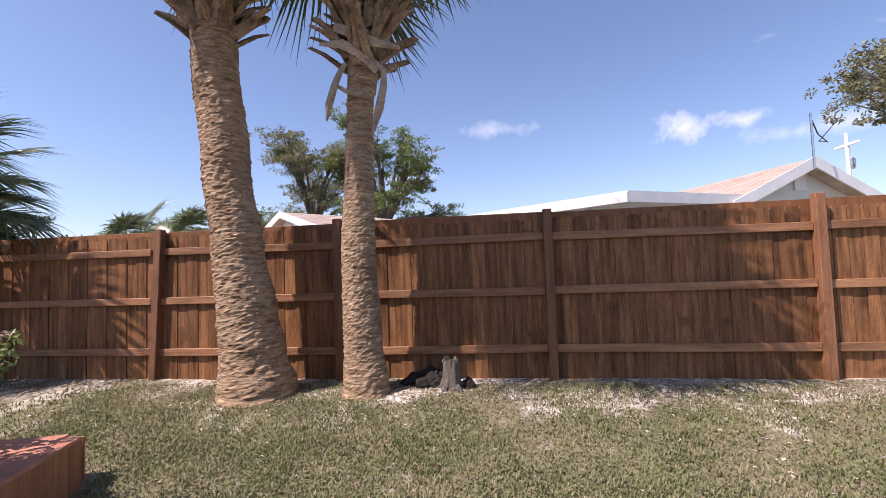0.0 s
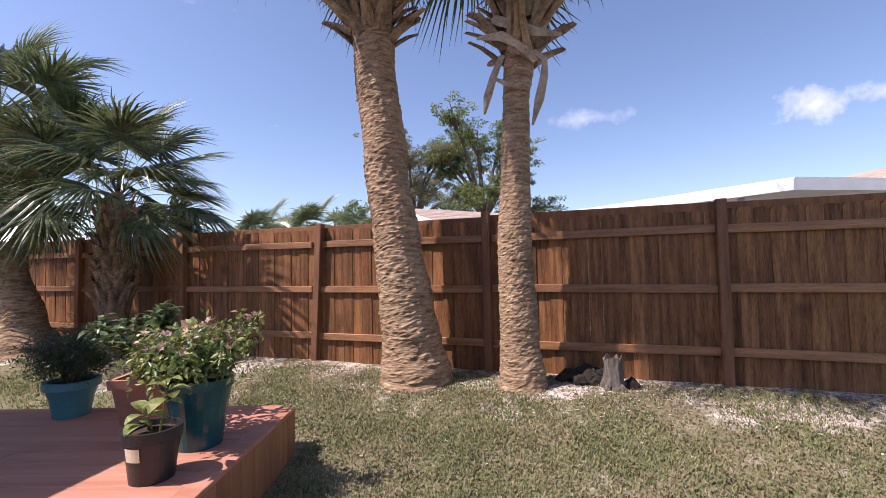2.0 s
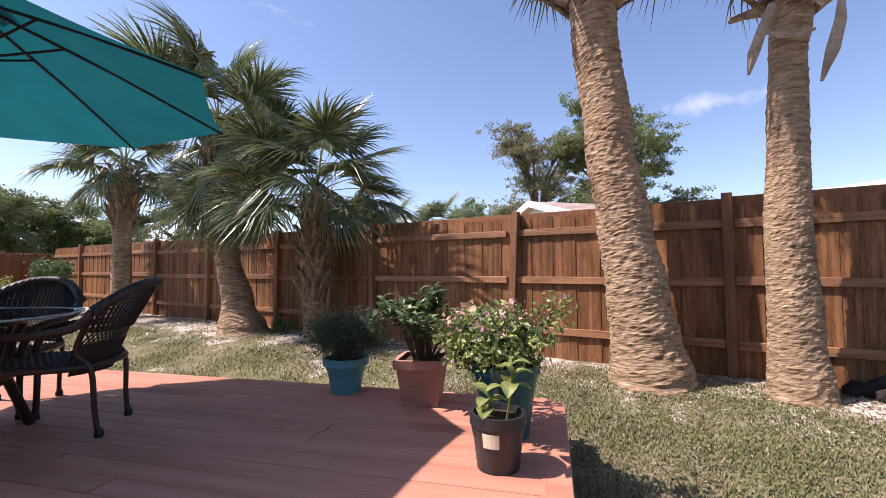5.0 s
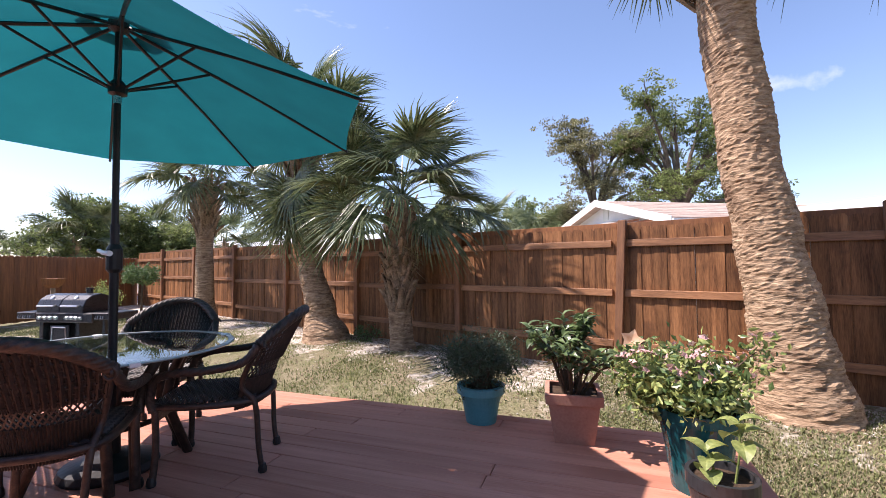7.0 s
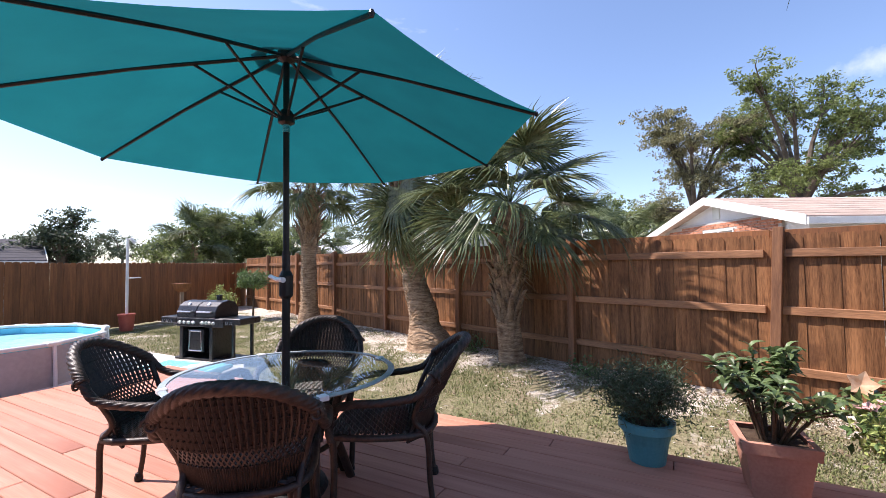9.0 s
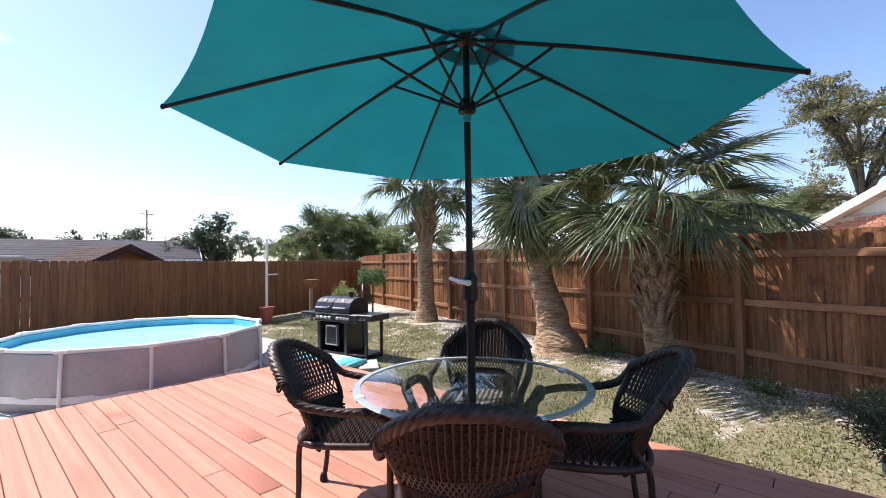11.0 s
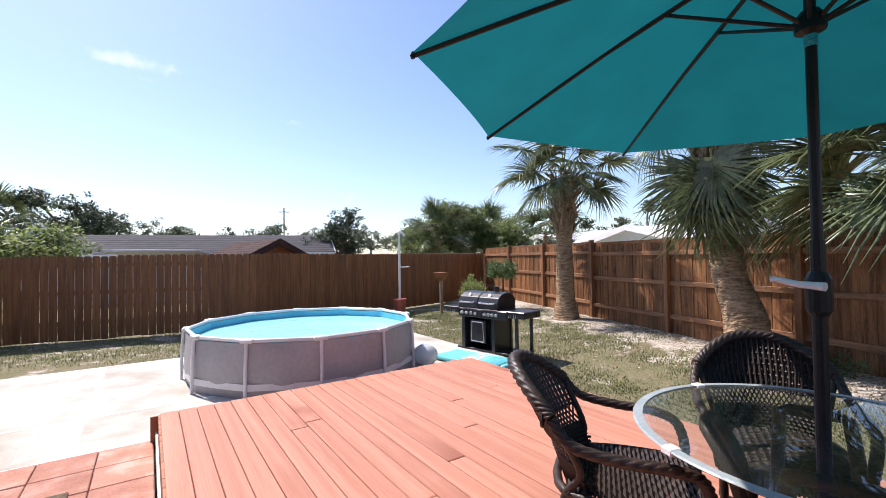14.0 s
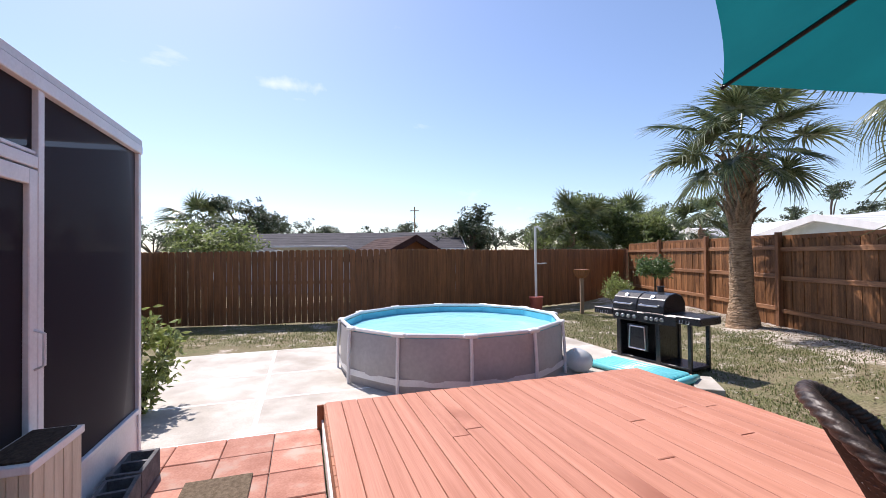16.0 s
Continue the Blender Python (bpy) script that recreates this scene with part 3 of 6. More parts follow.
def fence_run(p0, p1, post_every, rails_in, wood, rail_mat, label, group, height=1.83, pw=0.139, gap=0.0006, posts_in=True, flat_cap=False, seed=1, z_of=None, leaning=None):
    """Sections of upright pickets between posts from p0 to p1; rails and posts on the side to the right of that way when rails_in."""
    r = random.Random(seed)
    a, b = Vector((*p0, 0)), Vector((*p1, 0))
    d = (b - a).normalized()
    turn = Matrix.Rotation(math.atan2(d.y, d.x), 4, "Z")
    total = (b - a).length
    n = max(1, round(total / post_every))
    step = total / n
    me = post_me = rail_me = cap_me = None
    for s in range(n):
        o = a + d * (s * step)
        zb = z_of(o + d * step / 2) if z_of else 0.0
        th = thing("fence_section", Matrix.Translation((o.x, o.y, zb)) @ turn, label, "fence", group)
        k = int(step / (pw + gap))
        jit = r.uniform(-0.015, 0.015)
        for i in range(k):
            m = Matrix.Translation(((i + 0.5) * step / k, (0.004 if i % 2 else -0.004) + r.uniform(-0.0025, 0.0025), -0.02 + jit + r.uniform(-0.008, 0.008))) @ Matrix.Rotation(r.uniform(-0.0008, 0.0008), 4, "Y")
            if me is None:
                ob = part("picket", picket_mesh(step / k - gap, height, 0.018), wood, th, m=m)
                me = ob.data
            else:
                share("picket", me, th, m)
        if rails_in:
            for z in (0.35, 1.0, 1.60):
                m = Matrix.Translation((step / 2, 0.030, z + jit + r.uniform(-0.012, 0.012))) @ Matrix.Rotation(r.uniform(-0.006, 0.006), 4, "Y")
                if rail_me is None:
                    ob = part("rail", slab((0, 0, 0), (step - 0.10, 0.040, 0.088), 0.004), rail_mat, th, m=m)
                    rail_me = ob.data
                else:
                    share("rail", rail_me, th, m)
            if post_me is None:
                ob = part("post", slab((0, 0.055, 0.90), (0.096, 0.096, 2.0), 0.006), rail_mat_post, th)
                post_me = ob.data
            else:
                share("post", post_me, th, Matrix.Translation((0, 0, r.uniform(-0.02, 0.03))) @ Matrix.Rotation(-0.05 if s == leaning else r.uniform(-0.01, 0.01), 4, "Y"))
        else:
            for z in (0.35, 1.0, 1.60):
                part("rail", slab((step / 2, -0.030, z), (step - 0.02, 0.038, 0.088), 0.0), rail_mat, th)
        if flat_cap:
            m = Matrix.Translation((step / 2, -0.024, height - 0.035 + 0.02 * r.random()))
            if cap_me is None:
                ob = part("backing_board", slab((0, 0, 0), (step, 0.02, 0.14), 0.003), back_wood, th, m=m)
                cap_me = ob.data
            else:
                share("backing_board", cap_me, th, m)


rail_mat_post = surf("stained_post_wood", (0.14, 0.058, 0.027), (0.30, 0.138, 0.064), 3.0, 0.7, bump=0.35, fine=26, stretch=(7, 7, 0.55), rnd=0.2)
CORNER = (-20.3, FENCE_Y)
BEND = (-15.1, -2.9)
# the run along the side of the garden, seen from the rail side
SIDE = "brown-stained dog-ear picket fence section with rails and post"
fence_run((9.93, FENCE_Y), (1.737, FENCE_Y), 2.73, True, fence_wood, rail_wood, SIDE, "side garden fence", flat_cap=True, seed=2)
fence_run((1.735, FENCE_Y), (-20.2, FENCE_Y), 2.437, True, fence_wood, rail_wood, SIDE, "side garden fence", flat_cap=True, seed=3,
          z_of=lambda p: 0.0 + 0.05 * smoothstep(-9, -16, p.x), leaning=2)
# the run across the end, seen from the smooth side, with light showing between the pickets
fence_run(CORNER, BEND, 2.4, False, back_wood, back_wood, "dark red-brown picket fence section with dog-ear tops", "end garden fence", pw=0.138, gap=0.006, seed=5, z_of=lambda p: -0.08)
fence_run(BEND, (-14.5, -8.6), 2.4, False, back_wood, back_wood, "dark red-brown picket fence section with slits of light", "end garden fence", pw=0.134, gap=0.011, seed=6, z_of=lambda p: -0.08)
fence_run((-14.5, -8.6), (-9.6, -9.2), 2.4, False, back_wood, back_wood, "dark red-brown picket fence section with dog-ear tops", "end garden fence", seed=7, z_of=lambda p: -0.08)

# ---- palms ----
def frond_mesh(name, seed, petiole=0.75, blade=0.85, spread=132, count=46, droop=0.35, mat=None):
    """A costapalmate fan: a stalk along +x and folded tapering leaflets from its end, drooping at the tips."""
    r = random.Random(seed)
    vs, fs = [], []

    def strip(pts, widths, side, nrm):
        base = len(vs)
        for p, w in zip(pts, widths):
            vs.extend([p - side * w, p + nrm * w * 0.7, p + side * w])
        for i in range(len(pts) - 1):
            o = base + 3 * i
            fs.extend([(o, o + 1, o + 4, o + 3), (o + 1, o + 2, o + 5, o + 4)])

    bend = 0.18
    stalk = [Vector((petiole * t, 0, -bend * t * t * petiole)) for t in (0, 0.33, 0.66, 1.0)]
    strip(stalk, [0.026, 0.017, 0.013, 0.011], Vector((0, 1, 0)), Vector((0, 0, 1)))
    hub = stalk[-1]
    costa = Vector((1, 0, -0.35)).normalized()
    for i in range(count):
        f = i / (count - 1) * 2 - 1
        a = radians(spread * f + r.uniform(-2.5, 2.5))
        start = hub + costa * (0.16 * (1 - abs(f)))
        L = blade * (1.0 - 0.28 * abs(f) ** 2) * r.uniform(0.88, 1.06)
        d = Vector((math.cos(a), math.sin(a), 0.10 + 0.20 * abs(f) - 0.42 * max(0.0, math.cos(a))))
        d.normalize()
        side = Vector((-math.sin(a), math.cos(a), 0))
        w = 0.0185
        dr = droop * r.uniform(0.5, 1.5)
        pts, wid = [], []
        for t in (0.0, 0.25, 0.5, 0.75, 1.0):
            sway = side * (0.03 * r.uniform(-1, 1) * t)
            pts.append(start + d * (L * t * (1 - 0.10 * dr * t * t)) + sway + Vector((0, 0, -dr * L * t * t * t)))
            wid.append(w * (0.35, 0.95, 1.0, 0.55, 0.04)[len(wid)])
        strip(pts, wid, side, Vector((0, 0, 1)))
    me = bpy.data.meshes.new(name)
    me.from_pydata([tuple(v) for v in vs], [], fs)
    me.materials.append(mat or frond_mat)
    return me


FRONDS = [frond_mesh("frond", s, p, b, sp, 60, dr) for s, p, b, sp, dr in ((1, 0.80, 0.78, 118, 0.25), (2, 0.95, 0.82, 128, 0.50), (3, 0.72, 0.80, 112, 0.75), (4, 1.00, 0.80, 134, 0.38))]
DRY = [frond_mesh("dry_frond", 9, 0.6, 0.7, 70, 24, 0.9, frond_dry)]


def boot_mesh(seed):
    """The stub of an old leaf stalk, split at its foot, pointing up along +z and out along +x."""
    r = random.Random(seed)
    bm = bmesh.new()
    pts = [((0.0, 0.0), 0.075, 0.02), ((0.05, 0.12), 0.055, 0.022), ((0.11, 0.24), 0.04, 0.02), ((0.19, 0.35), 0.034, 0.015)]
    rings = []
    for (x, z), w, t in pts:
        w *= r.uniform(0.9, 1.1)
        rings.append([bm.verts.new(c) for c in ((x - t, -w, z), (x + t * 0.4, -w * 0.5, z), (x + t, 0, z + 0.01), (x + t * 0.4, w * 0.5, z), (x - t, w, z), (x - t * 1.4, 0, z))])
    for r0, r1 in zip(rings, rings[1:]):
        for k in range(6):
            bm.faces.new((r0[k], r0[(k + 1) % 6], r1[(k + 1) % 6], r1[k]))
    bm.faces.new(rings[0][::-1])
    bm.faces.new(rings[-1])
    bmesh.ops.recalc_face_normals(bm, faces=bm.faces)
    me = bpy.data.meshes.new("boot")
    bm.to_mesh(me)
    bm.free()
    me.materials.append(boot_mat)
    return me


BOOTS = [boot_mesh(s) for s in range(4)]


def trunk(bm, axis, rough, seed, rings_per_m=52, n=44):
    """A ringed trunk through (x, y, z, radius), with ragged leaf-scar ledges."""
    axis = [Vector(a) for a in axis]
    zs = []
    z0, z1 = axis[0].z, axis[-1].z
    count = int((z1 - z0) * rings_per_m)
    rr = random.Random(seed)
    rings = []
    for i in range(count + 1):
        z = z0 + (z1 - z0) * i / count
        j = max(k for k in range(len(axis) - 1) if axis[k].z <= z + 1e-6)
        t = (z - axis[j].z) / (axis[j + 1].z - axis[j].z)
        t2 = t * t * (3 - 2 * t)
        x, y, r = [axis[j][k] + (axis[j + 1][k] - axis[j][k]) * t2 for k in (0, 1, 3)]
        ring = []
        wave = 0.005 * rr.uniform(-1, 1)
        for k in range(n):
            a = k * math.tau / n
            ca, sa = math.cos(a), math.sin(a)
            flake = noise.noise(Vector((ca * 4.5 * (r / 0.25), sa * 4.5 * (r / 0.25), z * 38 + seed)))
            flake = 0.6 * flake + 0.8 * noise.noise(Vector((ca * 8, sa * 8, z * 17 + seed * 3)))
            q = r + rough * (1.5 * max(0.0, flake) - 0.5) + 0.014 * noise.noise(Vector((ca * 1.5, sa * 1.5, z * 1.3 + seed * 5)))
            q += rough * 0.3 * rr.uniform(-1, 1)
            ring.append(bm.verts.new((x + q * ca, y + q * sa, z + wave * ca + 0.006 * noise.noise(Vector((ca * 2, sa * 2, z * 5))))))
        rings.append(ring)
    for r0, r1 in zip(rings, rings[1:]):
        for k in range(n):
            bm.faces.new((r0[k], r0[(k + 1) % n], r1[(k + 1) % n], r1[k]))
    bm.faces.new(rings[-1])


def palm(label, base, axis, head, boots, fronds, seed, rough=0.012, dry=0, group="cabbage palms", big=1.0, splay=0.45, tilt=0.42):
    """axis: (x, y, z, radius) from the base up; head: centre of the crown; boots: (z0, z1, count, radius); fronds: list of (yaw, pitch, scale)."""
    r = random.Random(seed)
    th = thing("palm_tree", Matrix.Translation(base), label, "palm tree", group)
    bm = bmesh.new()
    trunk(bm, axis, rough, seed)
    part("trunk", bm, trunk_bark, th)

    def at(z):
        j = max([k for k in range(len(axis) - 1) if axis[k][2] <= z] or [0])
        t = min(1.0, (z - axis[j][2]) / (axis[j + 1][2] - axis[j][2]))
        return Vector([axis[j][k] + (axis[j + 1][k] - axis[j][k]) * t for k in range(4)])

    z0, z1, count, br = boots
    for i in range(count):
        z = z0 + (z1 - z0) * (i + r.random()) / count
        q = at(z)
        yaw = i * 2.4 + r.uniform(-0.3, 0.3)
        m = Matrix.Translation((q.x, q.y, z)) @ Matrix.Rotation(yaw, 4, "Z") @ Matrix.Translation((q.w * br, 0, 0)) @ Matrix.Rotation(r.uniform(-0.25 * tilt, tilt) - (0.3 if tilt < 0.3 else 0.0), 4, "Y") @ Matrix.Rotation(r.uniform(-splay, splay), 4, "X") @ Matrix.Diagonal((big, 0.8 * big if big > 1 else 1, big * r.uniform(0.75, 1.2), 1))
        share("boot", BOOTS[i % 4], th, m)
    for i, (yaw, pitch, s) in enumerate(fronds):
        m = Matrix.Translation(Vector(head) + Vector((0, 0, 0.12 * math.sin(radians(pitch))))) @ Matrix.Rotation(radians(yaw), 4, "Z") @ Matrix.Rotation(radians(-pitch), 4, "Y") @ Matrix.Rotation(r.uniform(-0.85, 0.85), 4, "X") @ Matrix.Scale(s, 4)
        share("frond", FRONDS[i % 4], th, m)
    for i in range(dry):
        m = Matrix.Translation(Vector(head) + Vector((0, 0, -0.15))) @ Matrix.Rotation(r.uniform(0, 6.28), 4, "Z") @ Matrix.Rotation(radians(r.uniform(60, 80)), 4, "Y") @ Matrix.Scale(r.uniform(0.7, 1.0), 4)
        share("dry_frond", DRY[0], th, m)
    return th


def crown(seed, n, lo, hi, s0=0.9, s1=1.15):
    """Fronds all round: yaw by the golden angle, pitch from hanging to upright."""
    r = random.Random(seed)
    return [((i * 137.5 + r.uniform(-12, 12)) % 360, hi + (lo - hi) * (max(0.0, i + r.uniform(-0.4, 0.4)) / n) ** 0.8, r.uniform(s0, s1)) for i in range(n)]


palm("tall leaning cabbage palm with thick ringed grey-brown trunk", (-1.4, 4.62, 0.0),
     [(0.02, 0, -0.1, 0.46), (0.01, 0, 0.10, 0.395), (-0.04, 0, 0.45, 0.335), (-0.10, 0, 0.84, 0.305), (-0.21, 0, 1.57, 0.268), (-0.33, 0, 2.44, 0.252), (-0.46, 0, 3.73, 0.25), (-0.54, 0, 4.7, 0.25), (-0.64, 0, 6.1, 0.22)],
     # the last seven fronds are added above the view to shade the fence
     (-0.64, 0, 6.2), (3.9, 5.6, 170, 0.98), crown(21, 28, -24, 78, 1.0, 1.2) + [(195, -70, 1.2)] + [(282 + 9 * k, (2, -10, 12)[k % 3], 1.35) for k in range(7)], 11, 0.016, dry=2, big=1.3, splay=0.8)
slim = palm("slim cabbage palm with ringed trunk and a collar of old boots", (-0.25, 4.7, 0.0),
     [(0.03, 0, -0.1, 0.30), (0.02, 0, 0.12, 0.245), (0.0, 0, 0.5, 0.205), (-0.03, 0, 1.52, 0.18), (0.0, 0, 2.4, 0.158), (0.02, 0, 3.0, 0.14), (0.06, 0, 3.4, 0.16), (0.09, 0, 4.4, 0.19), (0.1, 0, 5.6, 0.18)],
     # the last eight fronds, out of view, are added to shade the right-hand fence
     (0.1, 0, 5.65), (3.38, 5.2, 165, 1.12), crown(22, 28, -24, 78, 1.0, 1.2) + [(200, -75, 1.05)] + [(246 + 9 * k, (4, -8, 14)[k % 3], 1.3) for k in range(8)], 12, 0.012, dry=1, big=1.3, splay=0.85)
palm("short young cabbage palm with a wide fan crown by the fence", (-6.4, 4.75, 0.0),
     [(0.05, 0, -0.1, 0.24), (0.0, 0, 0.25, 0.195), (-0.05, 0, 0.8, 0.190), (-0.03, 0, 1.5, 0.200), (0.0, 0, 2.2, 0.17)],
     (0.02, 0, 2.36), (0.60, 2.2, 150, 0.98), crown(23, 27, -16, 80, 0.90, 1.06), 13, 0.014, dry=2, big=0.85, splay=0.42, tilt=0.22)
palm("curved cabbage palm with drooping skirt of fronds", (-8.25, 4.62, 0.0),
     [(0.12, 0, -0.1, 0.50), (0.06, 0, 0.12, 0.42), (-0.10, 0, 0.5, 0.29), (-0.30, -0.1, 1.4, 0.225), (-0.40, -0.15, 2.4, 0.215), (-0.48, -0.2, 3.6, 0.24)],
     (-0.5, -0.2, 3.9), (2.2, 3.7, 90, 1.0), crown(24, 20, -10, 80, 1.0, 1.2) + [(282, -58, 1.25), (300, -64, 1.3), (318, -60, 1.25), (336, -62, 1.2), (308, -48, 1.3), (327, -68, 1.2), (292, -70, 1.2)], 14, 0.012, dry=3, splay=0.7, tilt=0.25)
palm("straight cabbage palm with clean trunk and round crown", (-12.95, 4.5, 0.0),
     [(0.02, 0, -0.1, 0.36), (0.0, 0, 0.12, 0.30), (-0.02, 0, 0.6, 0.225), (-0.03, 0, 1.9, 0.195), (-0.02, 0, 2.3, 0.225), (0.0, 0, 3.1, 0.25), (0.0, 0, 3.5, 0.22)],
     (0.0, 0, 3.65), (2.10, 3.45, 110, 0.95), crown(25, 22, -26, 80, 0.88, 1.08), 15, 0.010, dry=1, big=1.05, splay=0.75, tilt=0.28)



def dry_boot(pts, widths, label):
    """A split, curling leaf base: a strip through (x, y, z) with its own thickness and a raised keel."""
    bm = bmesh.new()
    pts = [Vector(p) for p in pts]
    rings = []
    for i, (p, w) in enumerate(zip(pts, widths)):
        d = (pts[min(i + 1, len(pts) - 1)] - pts[max(i - 1, 0)]).normalized()
        side = d.cross(Vector((0, 1, 0))).normalized()
        rings.append([bm.verts.new(p + o) for o in (-side * w, Vector((0, -0.018, 0)), side * w, Vector((0, 0.016, 0)))])
    for r0, r1 in zip(rings, rings[1:]):
        for k in range(4):
            bm.faces.new((r0[k], r0[(k + 1) % 4], r1[(k + 1) % 4], r1[k]))
    bm.faces.new(rings[0][::-1])
    bm.faces.new(rings[-1])
    bmesh.ops.recalc_face_normals(bm, faces=bm.faces)
    part("hanging_boot", bm, boot_pale, slim, label)


boot_pale = surf("bleached_palm_boot", (0.24, 0.175, 0.125), (0.50, 0.40, 0.30), 7, 0.85, bump=0.4, fine=40, rnd=0.15)
dry_boot([(-0.08, -0.15, 3.46), (-0.12, -0.20, 3.34), (-0.165, -0.22, 3.22), (-0.235, -0.21, 3.02), (-0.275, -0.19, 2.85)], [0.03, 0.035, 0.04, 0.045, 0.012], "dry split boot hanging from the trunk")
dry_boot([(0.12, -0.15, 3.42), (0.26, -0.19, 3.42), (0.355, -0.21, 3.32), (0.345, -0.21, 3.15), (0.29, -0.20, 2.92), (0.215, -0.18, 2.68)], [0.03, 0.028, 0.026, 0.040, 0.048, 0.012], "dry split boot hanging from the trunk")
dry_boot([(-0.165, -0.18, 3.22), (-0.05, -0.22, 3.13), (0.07, -0.22, 3.09), (0.19, -0.19, 3.13)], [0.018, 0.024, 0.024, 0.015], "curled strip of dry leaf base round the trunk")
dry_boot([(-0.17, -0.20, 3.84), (0.05, -0.25, 3.72), (0.28, -0.24, 3.60), (0.52, -0.18, 3.55)], [0.05, 0.055, 0.045, 0.02], "pale cut leaf stalk across the collar")
dry_boot([(0.26, -0.16, 3.34), (0.10, -0.24, 3.52), (-0.08, -0.25, 3.62), (-0.34, -0.18, 3.68)], [0.03, 0.05, 0.05, 0.02], "pale cut leaf stalk across the collar")

# ---- tree stump and burnt rubble by the fence ----
st = thing("tree_stump", Matrix.Translation((0.65, 4.82, 0.02)), "weathered grey tree stump with torn top against the fence", "stump")
bm = bmesh.new()
sr = random.Random(8)
rings = []
for r0, z in ((0.15, -0.05), (0.115, 0.04), (0.10, 0.12), (0.095, 0.24), (0.085, 0.31)):
    rings.append([bm.verts.new((r0 * sr.uniform(0.8, 1.15) * math.cos(k * 0.524), r0 * sr.uniform(0.8, 1.15) * math.sin(k * 0.524), z + (sr.uniform(-0.03, 0.04) if z > 0.3 else 0))) for k in range(12)])
for a, b in zip(rings, rings[1:]):
    for k in range(12):
        bm.faces.new((a[k], a[(k + 1) % 12], b[(k + 1) % 12], b[k]))
bm.faces.new(rings[-1])
part("trunk", bm, stump_wood, st)
for i, a in enumerate((0.3, 1.6, 2.9, 4.2, 5.4)):
    bm = bmesh.new()
    tube(bm, [(0.08 * math.cos(a), 0.08 * math.sin(a), 0.05), (0.13 * math.cos(a), 0.13 * math.sin(a), 0.03), (0.19 * math.cos(a + 0.2), 0.19 * math.sin(a + 0.2), -0.03)], [0.035, 0.03, 0.015], 7)
    part("root", bm, stump_wood, st)
for x, y, s in ((0.42, 4.95, 0.10), (0.33, 4.86, 0.08), (0.50, 4.88, 0.075), (0.25, 4.98, 0.10), (0.15, 4.95, 0.07), (0.82, 4.88, 0.075), (0.38, 5.05, 0.12), (0.52, 5.06, 0.10), (0.20, 5.08, 0.09)):
    bm = bmesh.new()
    bmesh.ops.create_icosphere(bm, subdivisions=2, radius=s)
    for v in bm.verts:
        v.co *= 1 + 0.5 * noise.noise(v.co * 14 + Vector((x * 9, 0, 0)))
        v.co.z *= 0.9
    ob = part("burnt_clump", bm, charred)
    ob.matrix_basis = Matrix.Translation((x, y, 0.02 + s * 0.55))
    tagged(ob, "charred black lump of root debris on the sand", "debris", "debris by the stump")

# ---- patio umbrella ----
TABLE = Vector((-4.69, 0.45, DECK_Z))
umb = thing("patio_umbrella", Matrix.Translation(TABLE), "open teal canvas market umbrella on a dark pole through the table", "umbrella")
R, RIM = 1.525, 2.155
bm = bmesh.new()
tube(bm, [(0, 0, 0.0), (0, 0, 1.45)], 0.024, 14)
part("lower_pole", bm, dark_metal, umb)
bm = bmesh.new()
tube(bm, [(0, 0, 1.44), (0, 0, 2.74)], 0.019, 14)
part("upper_pole", bm, dark_metal, umb)
bm = bmesh.new()
lathe(bm, [(0.24, 0.0), (0.25, 0.02), (0.235, 0.05), (0.12, 0.085), (0.05, 0.10), (0.045, 0.30), (0.03, 0.31)], 28)
part("base_weight", bm, dark_metal, umb)
bm = bmesh.new()
lathe(bm, [(0.028, 1.16), (0.042, 1.18), (0.042, 1.30), (0.028, 1.33)], 14)
crank = part("crank_housing", bm, dark_metal, umb)
bm = bmesh.new()
tube(bm, [(0.045, -0.035, 1.275), (-0.04, -0.045, 1.28), (-0.13, -0.04, 1.295), (-0.145, -0.04, 1.295)], [0.017, 0.013, 0.011, 0.014], 8)
part("crank_handle", bm, alu_white, crank, "silver crank handle")
bm = bmesh.new()
lathe(bm, [(0.02, 2.235), (0.05, 2.25), (0.052, 2.30), (0.03, 2.33)], 12)
part("runner_hub", bm, dark_metal, umb)
bm = bmesh.new()
lathe(bm, [(0.021, 2.19), (0.022, 2.24)], 12)
part("tilt_collar", bm, steel, umb)
bm = bmesh.new()
lathe(bm, [(0.02, 2.63), (0.055, 2.65), (0.055, 2.695), (0.02, 2.71)], 12)
part("top_hub", bm, dark_metal, umb)
angles = [radians(167 + 45 * k) for k in range(8)]


def canopy_panel(a0, a1, r0, r1, z0, z1, n=7, sag=0.05, thick=0.004):
    """One cloth panel between two ribs, slack between them and along the hem."""
    bm = bmesh.new()
    rows = []
    for i in range(n + 1):
        t = i / n
        row = []
        for j in range(n + 1):
            s = j / n
            p0 = Vector((math.cos(a0), math.sin(a0), 0))
            p1 = Vector((math.cos(a1), math.sin(a1), 0))
            mid = 4 * s * (1 - s)
            flat = p0.lerp(p1, s)
            rad = r0 + (r1 - r0) * t
            hem = 1 - 0.018 * mid * t * t
            z = z0 + (z1 - z0) * t + 0.008 * math.sin(math.pi * t) - sag * mid * t * (1 - 0.6 * t) * 0.6
            row.append(bm.verts.new((flat.x * rad * hem, flat.y * rad * hem, z)))
        rows.append(row)
    for r_a, r_b in zip(rows, rows[1:]):
        for j in range(n):
            bm.faces.new((r_a[j], r_a[j + 1], r_b[j + 1], r_b[j]))
    return bm


